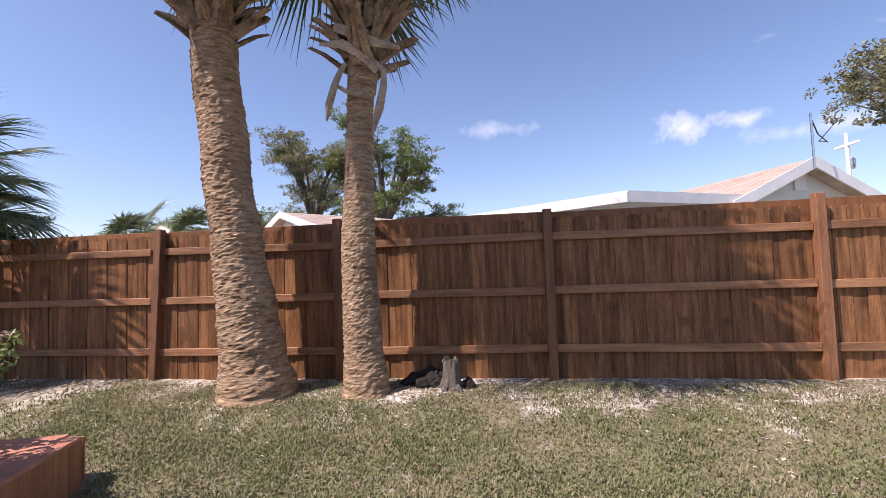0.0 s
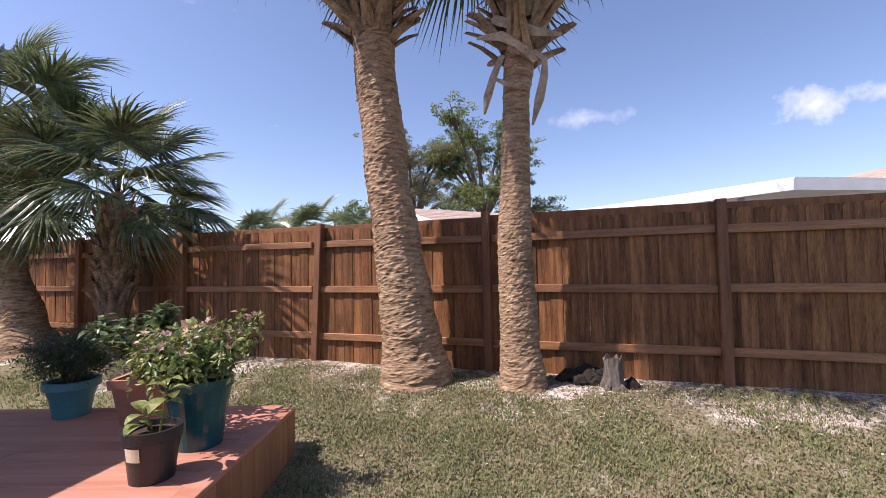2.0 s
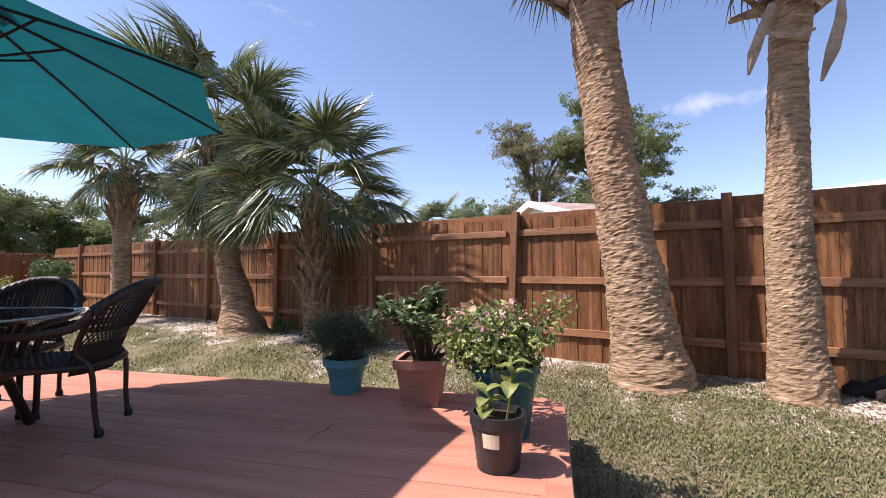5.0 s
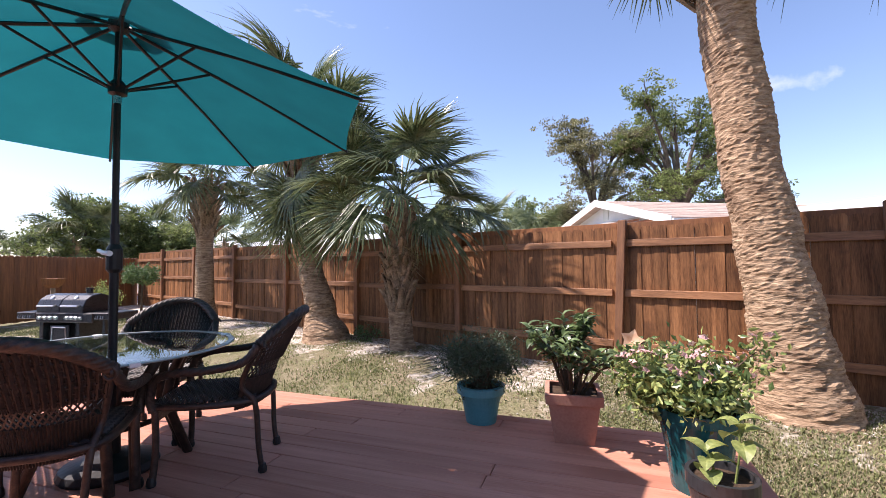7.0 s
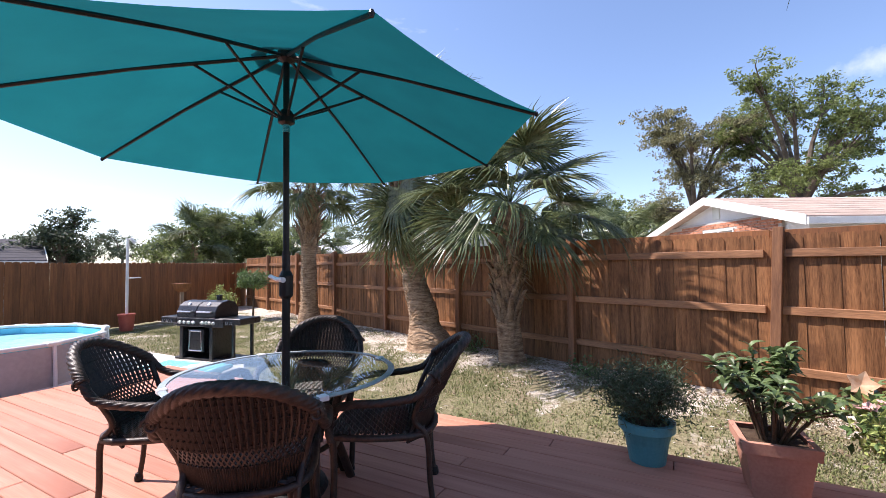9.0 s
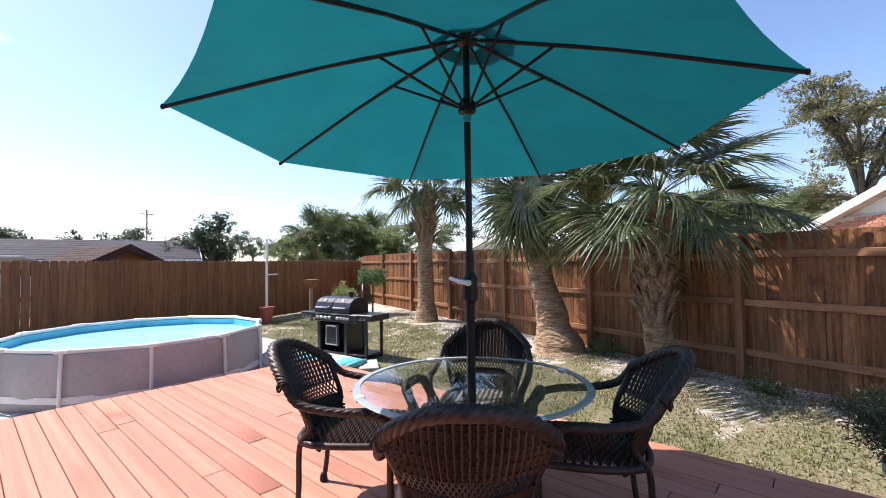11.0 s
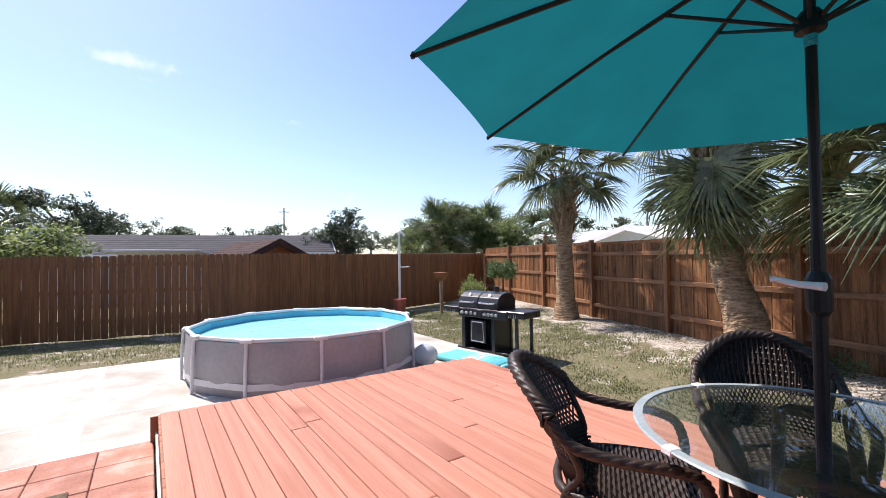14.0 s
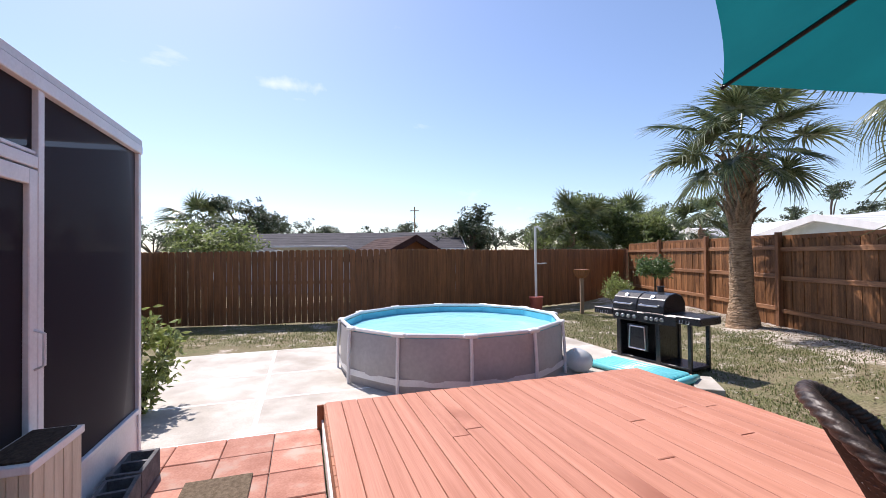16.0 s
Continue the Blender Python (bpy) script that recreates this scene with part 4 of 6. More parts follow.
for k in range(8):
    a0, a1 = angles[k], angles[k] + radians(45)
    pn = part("canopy_panel", canopy_panel(a0, a1, 0.12, R, 2.66, RIM), canvas, umb, smooth=True)
    part("vent_panel", canopy_panel(a0, a1, 0.03, 0.24, 2.745, 2.68, 4, 0.01), canvas, umb, smooth=True)
    c, s = math.cos(a0), math.sin(a0)
    bm = bmesh.new()
    tube(bm, [(0.04 * c, 0.04 * s, 2.665), (0.80 * c, 0.80 * s, 2.418), (R * c * 0.995, R * s * 0.995, RIM - 0.012)], [0.011, 0.011, 0.009], 6)
    rib = part("rib", bm, dark_metal, umb)
    bm = bmesh.new()
    tube(bm, [(0.045 * c, 0.045 * s, 2.285), (0.50 * c, 0.50 * s, 2.508)], 0.0085, 6)
    part("strut", bm, dark_metal, rib)
    bm = bmesh.new()
    lathe(bm, [(0.007, -0.012), (0.011, 0.0), (0.007, 0.012)], 8)
    part("rib_cap", bm, dark_metal, rib, m=Matrix.Translation((R * c, R * s, RIM - 0.012)))

# ---- glass table ----
table = thing("patio_table", Matrix.Translation(TABLE), "round glass-topped patio table with dark wicker base", "table")
TR, TZ = 0.655, 0.716
bm = bmesh.new()
poly(bm, [((TR - 0.034) * math.cos(k * math.tau / 72), (TR - 0.034) * math.sin(k * math.tau / 72), TZ) for k in range(72)])
top = part("glass_top", bm, table_glass, table, "clear glass tabletop")
top.visible_shadow = False
bm = bmesh.new()
n = 72
sec = [(TR - 0.036, TZ - 0.008), (TR - 0.004, TZ - 0.008), (TR + 0.003, TZ - 0.002), (TR - 0.004, TZ + 0.003), (TR - 0.036, TZ + 0.003)]
rings = [[bm.verts.new((r * math.cos(k * math.tau / n), r * math.sin(k * math.tau / n), z)) for r, z in sec] for k in range(n)]
for k in range(n):
    a, b = rings[k], rings[(k + 1) % n]
    for i in range(5):
        bm.faces.new((a[i], b[i], b[(i + 1) % 5], a[(i + 1) % 5]))
bmesh.ops.recalc_face_normals(bm, faces=bm.faces)
part("glass_rim", bm, frosted, table, "pale bevelled frosted rim")
for k in range(4):
    a = radians(45 + 90 * k + 38)
    c, s = math.cos(a), math.sin(a)
    bm = bmesh.new()
    arc = []
    for i in range(13):
        t = i / 12
        b = a + radians(8 + 74 * t)
        z = 0.685 * min(1.0, 1.22 * math.sin(math.pi * t) ** 0.62)
        r = 0.40 - 0.13 * math.sin(math.pi * min(1.0, z / 0.72))
        arc.append((r * math.cos(b), r * math.sin(b), z))
    tube(bm, arc, 0.027, 10)
    part("leg_arch", bm, wicker, table, smooth=True)
    bm = bmesh.new()
    box(bm, ((TR - 0.02) * c, (TR - 0.02) * s, TZ - 0.006), (0.05, 0.05, 0.026), None, 0.004)
    part("corner_clip", bm, alu_white, table, "white plastic glass clip")
bm = bmesh.new()
for zr, rr in ((0.30, 0.285),):
    tube(bm, [(rr * math.cos(k * math.tau / 32), rr * math.sin(k * math.tau / 32), zr) for k in range(33)], 0.016, 8, cap=False)
part("ring_frame", bm, wicker, table)


# ---- wicker chairs ----
def bar(name, pts, radii, parent, n=8, braid=0.0, mat=None):
    """A wicker-wrapped bar; braid twists a plaited strand round it."""
    bm = bmesh.new()
    pts = [Vector(p) for p in pts]
    # resample smoothly
    out = []
    for i in range(len(pts) - 1):
        p0, p1, p2, p3 = pts[max(i - 1, 0)], pts[i], pts[i + 1], pts[min(i + 2, len(pts) - 1)]
        for k in range(5):
            t = k / 5
            out.append(0.5 * ((2 * p1) + (p2 - p0) * t + (2 * p0 - 5 * p1 + 4 * p2 - p3) * t * t + (3 * p1 - p0 - 3 * p2 + p3) * t ** 3))
    out.append(pts[-1])
    if not hasattr(radii, "__len__"):
        radii = [radii] * len(out)
    else:
        radii = [radii[min(len(radii) - 1, int(i / len(out) * len(radii)))] for i in range(len(out))]
    if not braid:
        tube(bm, out, radii, n)
    else:
        length = sum((b - a).length for a, b in zip(out, out[1:]))
        steps, lobes, m = int(length / 0.009), 6, 24
        rings = []
        for i in range(steps + 1):
            f = i / steps * (len(out) - 1)
            j = min(int(f), len(out) - 2)
            p = out[j].lerp(out[j + 1], f - j)
            d = (out[j + 1] - out[j]).normalized()
            a = d.cross(Vector((0.3, 0.2, 1))).normalized()
            b = a.cross(d)
            turn = i / steps * length / 0.22 * math.tau
            ring = []
            for k in range(m):
                th = k * math.tau / m
                r = radii[0] + braid * abs(math.sin(lobes / 2 * (th - turn)))
                ring.append(bm.verts.new(p + r * (math.cos(th) * a + math.sin(th) * b)))
            rings.append(ring)
        for r0, r1 in zip(rings, rings[1:]):
            for k in range(m):
                bm.faces.new((r0[k], r0[(k + 1) % m], r1[(k + 1) % m], r1[k]))
        bm.faces.new(rings[0][::-1])
        bm.faces.new(rings[-1])
        bmesh.ops.recalc_face_normals(bm, faces=bm.faces)
    return part(name, bm, mat or wicker, parent, smooth=True)


chair = thing("wicker_chair", Matrix.Identity(4), "dark brown wicker patio armchair with rounded braided back", "chair", "chairs round the patio table")
# +x is the way the chair faces; seat half-width 0.25
SW, SH = 0.25, 0.43


def back_at(s, z):
    """Place on the curved, raked back: s from -1 to 1 across, z height."""
    rake = 0.06 + 0.50 * max(0.0, z - SH)
    return Vector((-0.20 - rake + 0.12 * s * s, s * (0.232 + 0.085 * max(0.0, min(1.0, (z - SH) / 0.3))), z))


def arch(s):
    return 0.91 - 0.16 * abs(s) ** 2.4


rim = [back_at(s, arch(s)) for s in (-1, -0.93, -0.8, -0.55, -0.28, 0, 0.28, 0.55, 0.8, 0.93, 1)]
bar("back_rim", rim, 0.022, chair, 8, 0.010)
for sgn in (-1, 1):
    tip = back_at(sgn, arch(1))
    bar("arm", [tip, tip + Vector((0.08, 0.02 * sgn, -0.09)), Vector((-0.04, sgn * 0.335, 0.625)), Vector((0.12, sgn * 0.325, 0.615)), Vector((0.23, sgn * 0.30, 0.58)), Vector((0.265, sgn * 0.275, 0.48)), Vector((0.255, sgn * 0.262, 0.40))], 0.016, chair, 8, 0.008)
    bar("front_leg", [Vector((0.25, sgn * 0.255, 0.44)), Vector((0.245, sgn * 0.25, 0.2)), Vector((0.255, sgn * 0.262, 0.02)), Vector((0.258, sgn * 0.265, 0.0))], 0.019, chair, 8)
    bar("back_leg", [back_at(0.98 * sgn, 0.74), back_at(0.96 * sgn, 0.52), Vector((-0.262, sgn * 0.228, 0.40)), Vector((-0.278, sgn * 0.208, 0.15)), Vector((-0.298, sgn * 0.200, 0.0))], 0.016, chair, 8)
    for fx, fy in ((0.258, 0.265), (-0.298, 0.200)):
        bm = bmesh.new()
        lathe(bm, [(0.022, 0.0), (0.026, 0.012), (0.024, 0.03), (0.018, 0.05)], 10)
        part("foot_cap", bm, dark_metal, chair, m=Matrix.Translation((fx, sgn * fy, 0.0)))
# seat: a frame and a mat of woven strips
bar("seat_frame", [Vector((0.25, -SW, SH - 0.01)), Vector((0.27, 0, SH - 0.01)), Vector((0.25, SW, SH - 0.01)), Vector((-0.24, SW * 0.92, SH - 0.01)), Vector((-0.25, -SW * 0.92, SH - 0.01)), Vector((0.25, -SW, SH - 0.01))], 0.02, chair, 8)
for i in range(26):
    x = -0.24 + i * 0.0198
    bm = bmesh.new()
    tube(bm, [Vector((x, -SW + 2 * SW * k / 14, SH + 0.004 + 0.006 * (1 if (k + i) % 2 else -1))) for k in range(15)], 0.0105, 4)
    part("seat_strand", bm, wicker, chair)
bm = bmesh.new()
box(bm, (0.255, 0, SH - 0.05), (0.02, 2 * SW - 0.02, 0.09))
for i in range(28):
    y = -SW + 0.02 + i * 0.0171
    tube(bm, [(0.268, y, SH - 0.10), (0.270, y, SH)], 0.006, 4)
part("seat_apron", bm, wicker, chair)
# back: close upright strands over a diamond lattice over a woven foot
def strand(name, pts, r):
    bm = bmesh.new()
    tube(bm, pts, r, 4)
    part(name, bm, wicker, chair)


nst = 46
for i in range(nst):
    s = -0.95 + 1.9 * i / (nst - 1)
    zt = arch(s) - 0.01
    strand("back_strand", [back_at(s, 0.625 + (zt - 0.625) * k / 4) + Vector((0.004 if i % 2 else -0.004, 0, 0)) for k in range(5)], 0.0090)
    strand("foot_strand", [back_at(s, 0.37), back_at(s, 0.55)], 0.0090)
for i in range(25):
    s0 = -0.95 + 1.9 * i / 24
    for way in (-1, 1):
        s1 = s0 + way * 0.16
        if -1.0 <= s1 <= 1.0:
            strand("lattice_strand", [back_at(s0 + (s1 - s0) * k / 3, 0.55 + 0.08 * k / 3) for k in range(4)], 0.0048)
for i, z in enumerate((0.385, 0.405, 0.425, 0.445, 0.462, 0.479, 0.496, 0.513, 0.530, 0.547, 0.630, 0.646, 0.672, 0.700, 0.728, 0.756, 0.784, 0.812, 0.840, 0.866)):
    reach = 0.97 if z < 0.75 else min(0.97, ((0.905 - z) / 0.16) ** (1 / 2.4))
    n = int(46 * reach)
    strand("cross_band", [back_at(reach * (-1 + 2 * k / n), z) + Vector((0.008 if (k + i) % 2 else -0.008, 0, 0)) for k in range(n + 1)], 0.0065)
for sgn in (-1, 1):
    bm = bmesh.new()
    c0 = back_at(sgn * 0.98, arch(1) - 0.02) + Vector((-0.04, 0, 0.01))
    tube(bm, [c0 + Vector((0, (0.036 - 0.0016 * k) * math.cos(k * 0.55), (0.036 - 0.0016 * k) * math.sin(k * 0.55))) for k in range(20)], 0.007, 6)
    part("scroll", bm, wicker, chair)


def chair_at(angle, dist, turn=0.0):
    a = radians(angle)
    p = TABLE + Vector((dist * math.cos(a), dist * math.sin(a), 0))
    return Matrix.Translation(p) @ Matrix.Rotation(a + math.pi + radians(turn), 4, "Z")


copy_thing(chair, chair_at(141, 0.57, -4))
copy_thing(chair, chair_at(228, 0.68, 6))
copy_thing(chair, chair_at(324, 0.57, 4))
chair.matrix_basis = chair_at(47, 0.60, 1)

# ---- swimming pool ----
POOL = Vector((-10.66, -1.58, SLAB_Z))
pool = thing("swimming_pool", Matrix.Translation(POOL), "round grey above-ground frame pool with white rail, full of blue water", "swimming pool")
PR, PH, NS = 1.65, 0.70, 12
pa = [radians(-22.5 + 30 * k) for k in range(NS)]
bm = bmesh.new()
lo, hi = [], []
SUBP = 4
for k in range(NS):
    for j in range(SUBP):
        a = pa[k] + radians(30) * j / SUBP
        bulge = 0.015 * math.sin(math.pi * j / SUBP)
        q0 = Vector((math.cos(pa[k]), math.sin(pa[k]), 0)).lerp(Vector((math.cos(pa[k] + radians(30)), math.sin(pa[k] + radians(30)), 0)), j / SUBP)
        lo.append(q0 * (PR + 0.02))
        hi.append(q0 * PR)
n = len(lo)
levels = [(0.0, 0.0), (0.18, 0.05), (0.42, 0.045), (PH - 0.03, 0.0)]
rings = []
for z, bl in levels:
    rings.append([bm.verts.new((p.x * (1 + bl * 0.6 * math.sin(math.pi * (i % SUBP) / SUBP)), p.y * (1 + bl * 0.6 * math.sin(math.pi * (i % SUBP) / SUBP)), z)) for i, p in enumerate(lo)])
for a, b in zip(rings, rings[1:]):
    for k in range(n):
        bm.faces.new((a[k], a[(k + 1) % n], b[(k + 1) % n], b[k]))
part("outer_wall", bm, pool_grey, pool, smooth=True)
bm = bmesh.new()
a = [bm.verts.new((p.x * 0.975, p.y * 0.975, 0.02)) for p in hi]
b = [bm.verts.new((p.x * 0.985, p.y * 0.985, PH - 0.03)) for p in hi]
for k in range(n):
    bm.faces.new((a[(k + 1) % n], a[k], b[k], b[(k + 1) % n]))
bm.faces.new(a)
part("liner", bm, pool_blue, pool, "light blue inner liner")
bm = bmesh.new()
poly(bm, [(p.x * 0.98, p.y * 0.98, PH - 0.13) for p in hi])
part("water", bm, water, pool, "clear turquoise water")
for k in range(NS):
    a0, a1 = pa[k], pa[k] + radians(30)
    p0, p1 = [Vector((PR * math.cos(a), PR * math.sin(a), PH)) for a in (a0, a1)]
    bm = bmesh.new()
    tube(bm, [p0, p1], 0.026, 10)
    part("top_rail", bm, alu_white, pool)
    out = Vector((math.cos(a0), math.sin(a0), 0))
    bm = bmesh.new()
    box(bm, (0, 0, 0), (0.10, 0.17, 0.05), Matrix.Translation(p0 + Vector((0, 0, 0.004))) @ Matrix.Rotation(a0, 4, "Z"), 0.012)
    part("rail_joint", bm, white_paint, pool)
    bm = bmesh.new()
    tube(bm, [p0 + out * 0.03, p0 + out * 0.055 - Vector((0, 0, 0.35)), p0 + out * 0.06 - Vector((0, 0, PH))], 0.021, 8)
    part("upright", bm, alu_white, pool)
    bm = bmesh.new()
    mid = [(p0 + out * 0.045).lerp(p1 + Vector((math.cos(a1), math.sin(a1), 0)) * 0.045, t) for t in (0, 0.25, 0.5, 0.75, 1)]
    pts = [m.xy.to_3d() * (1 + 0.012 * math.sin(math.pi * i / 4)) + Vector((0, 0, 0.15)) for i, m in enumerate(mid)]
    for i in range(4):
        q0, q1 = pts[i] * 1.0, pts[i + 1] * 1.0
        bm.faces.new([bm.verts.new(v) for v in (q0 - Vector((0, 0, 0.04)), q1 - Vector((0, 0, 0.04)), q1 + Vector((0, 0, 0.04)), q0 + Vector((0, 0, 0.04)))])
    part("foot_strap", bm, alu_white, pool, "white webbing strap")

# ---- gas grill ----
gdir = Vector((0.883, 0.469, 0)).normalized()
GRILL_M = Matrix.Translation((-10.66, 1.62, -0.185)) @ Matrix.Rotation(math.atan2(gdir.y, gdir.x), 4, "Z") @ Matrix.Diagonal((1.06, 1.04, 1.10, 1))
grill = thing("gas_grill", GRILL_M, "black two-lid gas barbecue cart with steel knobs and handles", "grill")
# +x runs along the cart, -y is its front
bm = bmesh.new()
for x in (-0.50, 0.16):
    for y in (-0.22, 0.22):
        box(bm, (x, y, 0.33), (0.07, 0.05, 0.62), None, 0.006)
box(bm, (-0.17, 0.20, 0.36), (0.62, 0.02, 0.54))
box(bm, (-0.50, 0, 0.36), (0.03, 0.42, 0.50))
box(bm, (0.16, 0, 0.36), (0.03, 0.42, 0.50))
part("cart", bm, black_enamel, grill)
bm = bmesh.new()
box(bm, (-0.02, 0, 0.10), (1.28, 0.46, 0.035), None, 0.006)
part("bottom_shelf", bm, black_enamel, grill)
for y in (-0.20, 0.20):
    bm = bmesh.new()
    box(bm, (0.60, y, 0.36), (0.05, 0.04, 0.68), None, 0.005)
    part("shelf_leg", bm, black_enamel, grill)
bm = bmesh.new()
box(bm, (-0.17, 0, 0.70), (0.86, 0.50, 0.14), None, 0.01)
part("firebox", bm, black_enamel, grill)
panel = part("control_panel", slab((-0.05, -0.265, 0.69), (1.02, 0.03, 0.13), 0.006), black_enamel, grill, "glossy black control panel")
for i, x in enumerate((-0.48, -0.38, -0.28, -0.18, 0.02, 0.10, 0.18, 0.26)):
    bm = bmesh.new()
    lathe(bm, [(0.028, 0), (0.026, 0.02), (0.018, 0.03), (0.016, 0.045)], 12)
    part("knob", bm, steel, panel, m=Matrix.Translation((x, -0.28, 0.69)) @ Matrix.Rotation(math.pi / 2, 4, "X"))


def lid(x0, x1):
    bm = bmesh.new()
    prof = [(-0.25, 0.77), (-0.245, 0.86), (-0.20, 0.95), (-0.10, 1.01), (0.05, 1.03), (0.18, 0.99), (0.25, 0.90), (0.25, 0.77)]
    a = [bm.verts.new((x0, y, z)) for y, z in prof]
    b = [bm.verts.new((x1, y, z)) for y, z in prof]
    bm.faces.new(a[::-1])
    bm.faces.new(b)
    for i in range(len(prof)):
        j = (i + 1) % len(prof)
        bm.faces.new((a[i], a[j], b[j], b[i]))
    bmesh.ops.recalc_face_normals(bm, faces=bm.faces)
    bmesh.ops.bevel(bm, geom=bm.edges[:], offset=0.008, segments=1, affect="EDGES")
    return bm


for x0, x1 in ((-0.60, -0.175), (-0.165, 0.26)):
    ld = part("lid", lid(x0, x1), black_enamel, grill)
    xm = (x0 + x1) / 2
    bm = bmesh.new()
    tube(bm, [(x0 + 0.06, -0.285, 0.86), (x1 - 0.06, -0.285, 0.86)], 0.013, 8)
    for x in (x0 + 0.07, x1 - 0.07):
        tube(bm, [(x, -0.24, 0.87), (x, -0.285, 0.86)], 0.009, 6)
    part("lid_handle", bm, steel, ld, "steel bar handle")
    bm = bmesh.new()
    lathe(bm, [(0.033, 0), (0.035, 0.01), (0.028, 0.014)], 16)
    part("thermometer", bm, steel, ld, m=Matrix.Translation((xm, -0.17, 0.975)) @ Matrix.Rotation(0.9, 4, "X"))
bm = bmesh.new()
lathe(bm, [(0.045, 0.98), (0.045, 1.09), (0.055, 1.095), (0.055, 1.11)], 14)
part("chimney", bm, black_enamel, grill, m=Matrix.Translation((-0.02, 0.10, 0)))
for x, w in ((-0.80, 0.36), (0.52, 0.50)):
    sh = part("side_shelf", slab((x, -0.01, 0.715), (w, 0.46, 0.10), 0.01), black_enamel, grill)
    for k in range(3):
        bm = bmesh.new()
        tube(bm, [(x - 0.09 + 0.09 * k - 0.02, -0.262, 0.72), (x - 0.09 + 0.09 * k - 0.02, -0.272, 0.68), (x - 0.09 + 0.09 * k + 0.02, -0.272, 0.68), (x - 0.09 + 0.09 * k + 0.02, -0.262, 0.72)], 0.006, 6)
        part("tool_hook", bm, steel, sh)
door = part("cart_door", slab((-0.17, -0.235, 0.40), (0.34, 0.02, 0.36), 0.006), black_enamel, grill)
bm = bmesh.new()
for a, b in (((-0.31, 0.24), (-0.29, 0.55)), ((-0.29, 0.55), (-0.05, 0.55)), ((-0.05, 0.55), (-0.03, 0.24)), ((-0.03, 0.24), (-0.31, 0.24))):
    tube(bm, [(a[0], -0.25, a[1]), (b[0], -0.25, b[1])], 0.010, 6)
part("door_frame", bm, steel, door, "steel door frame")

# ---- flat floats and ball by the pool ----
fl = thing("pool_float", Matrix.Translation((-9.98, 0.98, SLAB_Z)) @ Matrix.Rotation(radians(32), 4, "Z") @ Matrix.Scale(0.78, 4), "deflated aqua ribbed pool float lying on the patio", "pool float")
bm = bmesh.new()
for i in range(7):
    y = -0.33 + i * 0.11
    tube(bm, [(-0.80, y, 0.05), (-0.76, y, 0.06), (0.0, y, 0.055 + 0.012 * math.sin(i)), (0.70, y, 0.06), (0.76, y, 0.045)], [0.02, 0.052, 0.054, 0.052, 0.02], 8)
part("ribs", bm, vinyl_aqua, fl, smooth=True)
bm = bmesh.new()
tube(bm, [(0.86, -0.34, 0.06), (0.92, 0.0, 0.08), (0.86, 0.34, 0.06)], [0.05, 0.075, 0.05], 10)
part("headrest", bm, vinyl_aqua, fl, smooth=True)
ball = thing("float_ring", Matrix.Translation((-10.05, 0.20, SLAB_Z)) @ Matrix.Rotation(radians(15), 4, "Z"), "translucent white inflatable resting against the pool", "inflatable")
bm = bmesh.new()
bmesh.ops.create_uvsphere(bm, u_segments=20, v_segments=12, radius=0.19)
for v in bm.verts:
    v.co = Vector((v.co.x * 1.15, v.co.y * 0.95, v.co.z * 0.85 + 0.165)) * (1 + 0.04 * noise.noise(v.co * 9))
part("shell", bm, clear_vinyl, ball, smooth=True)
bm = bmesh.new()
lathe(bm, [(0.018, 0.0), (0.018, 0.025), (0.010, 0.03)], 8)
part("valve", bm, white_paint, ball, m=Matrix.Translation((0.05, -0.1, 0.31)))
stepstone = part("paving_slab", slab((0, 0, 0.03), (0.60, 0.30, 0.10), 0.008), concrete)
stepstone.matrix_basis = Matrix.Translation((-9.38, 1.55, -0.14)) @ Matrix.Rotation(radians(-18), 4, "Z")
tagged(stepstone, "loose pale concrete paving slab at the patio edge", "paving slab")

# ---- outdoor shower pole in a red pot, bird feeder ----
sh = thing("outdoor_shower", Matrix.Translation((-16.3, 0.93, -0.10)), "white pipe shower pole standing in a red bucket", "shower")
bm = bmesh.new()
lathe(bm, [(0.15, 0.0), (0.19, 0.40), (0.205, 0.41), (0.205, 0.45), (0.18, 0.45)], 20)
part("bucket", bm, bucket_red, sh, "faded red bucket")
bm = bmesh.new()
tube(bm, [(0, 0, 0.05), (0, 0, 2.46)], 0.035, 12)
part("pipe", bm, white_paint, sh)
bm = bmesh.new()
tube(bm, [(0, 0, 2.42), (0.03, 0.06, 2.46), (0.07, 0.16, 2.34)], [0.03, 0.03, 0.05], 10)
part("shower_head", bm, white_paint, sh)
bm = bmesh.new()
tube(bm, [(0, -0.03, 1.40), (0.02, 0.16, 1.40), (0.04, 0.30, 1.41)], [0.02, 0.016, 0.014], 8)
part("valve_arm", bm, white_paint, sh)
fd = thing("bird_feeder", Matrix.Translation((-16.1, 2.17, -0.10)), "brown wooden tray feeder on a timber post", "bird feeder")
part("post", slab((0, 0, 0.48), (0.09, 0.09, 1.0), 0.006), pole_wood, fd)
bm = bmesh.new()
lathe(bm, [(0.10, 0.98), (0.20, 1.06), (0.24, 1.20), (0.26, 1.22)], 4)
part("tray", bm, back_wood, fd)

# ---- potted plants on the deck ----
def leaves(parent, rng, centres, spread, count, size, mat, aspect=0.45, droop=0.1, name="leaves"):
    v, f = leaf_cloud(rng, centres, spread, count, size, aspect, droop)
    return soup(name, v, f, mat, parent)


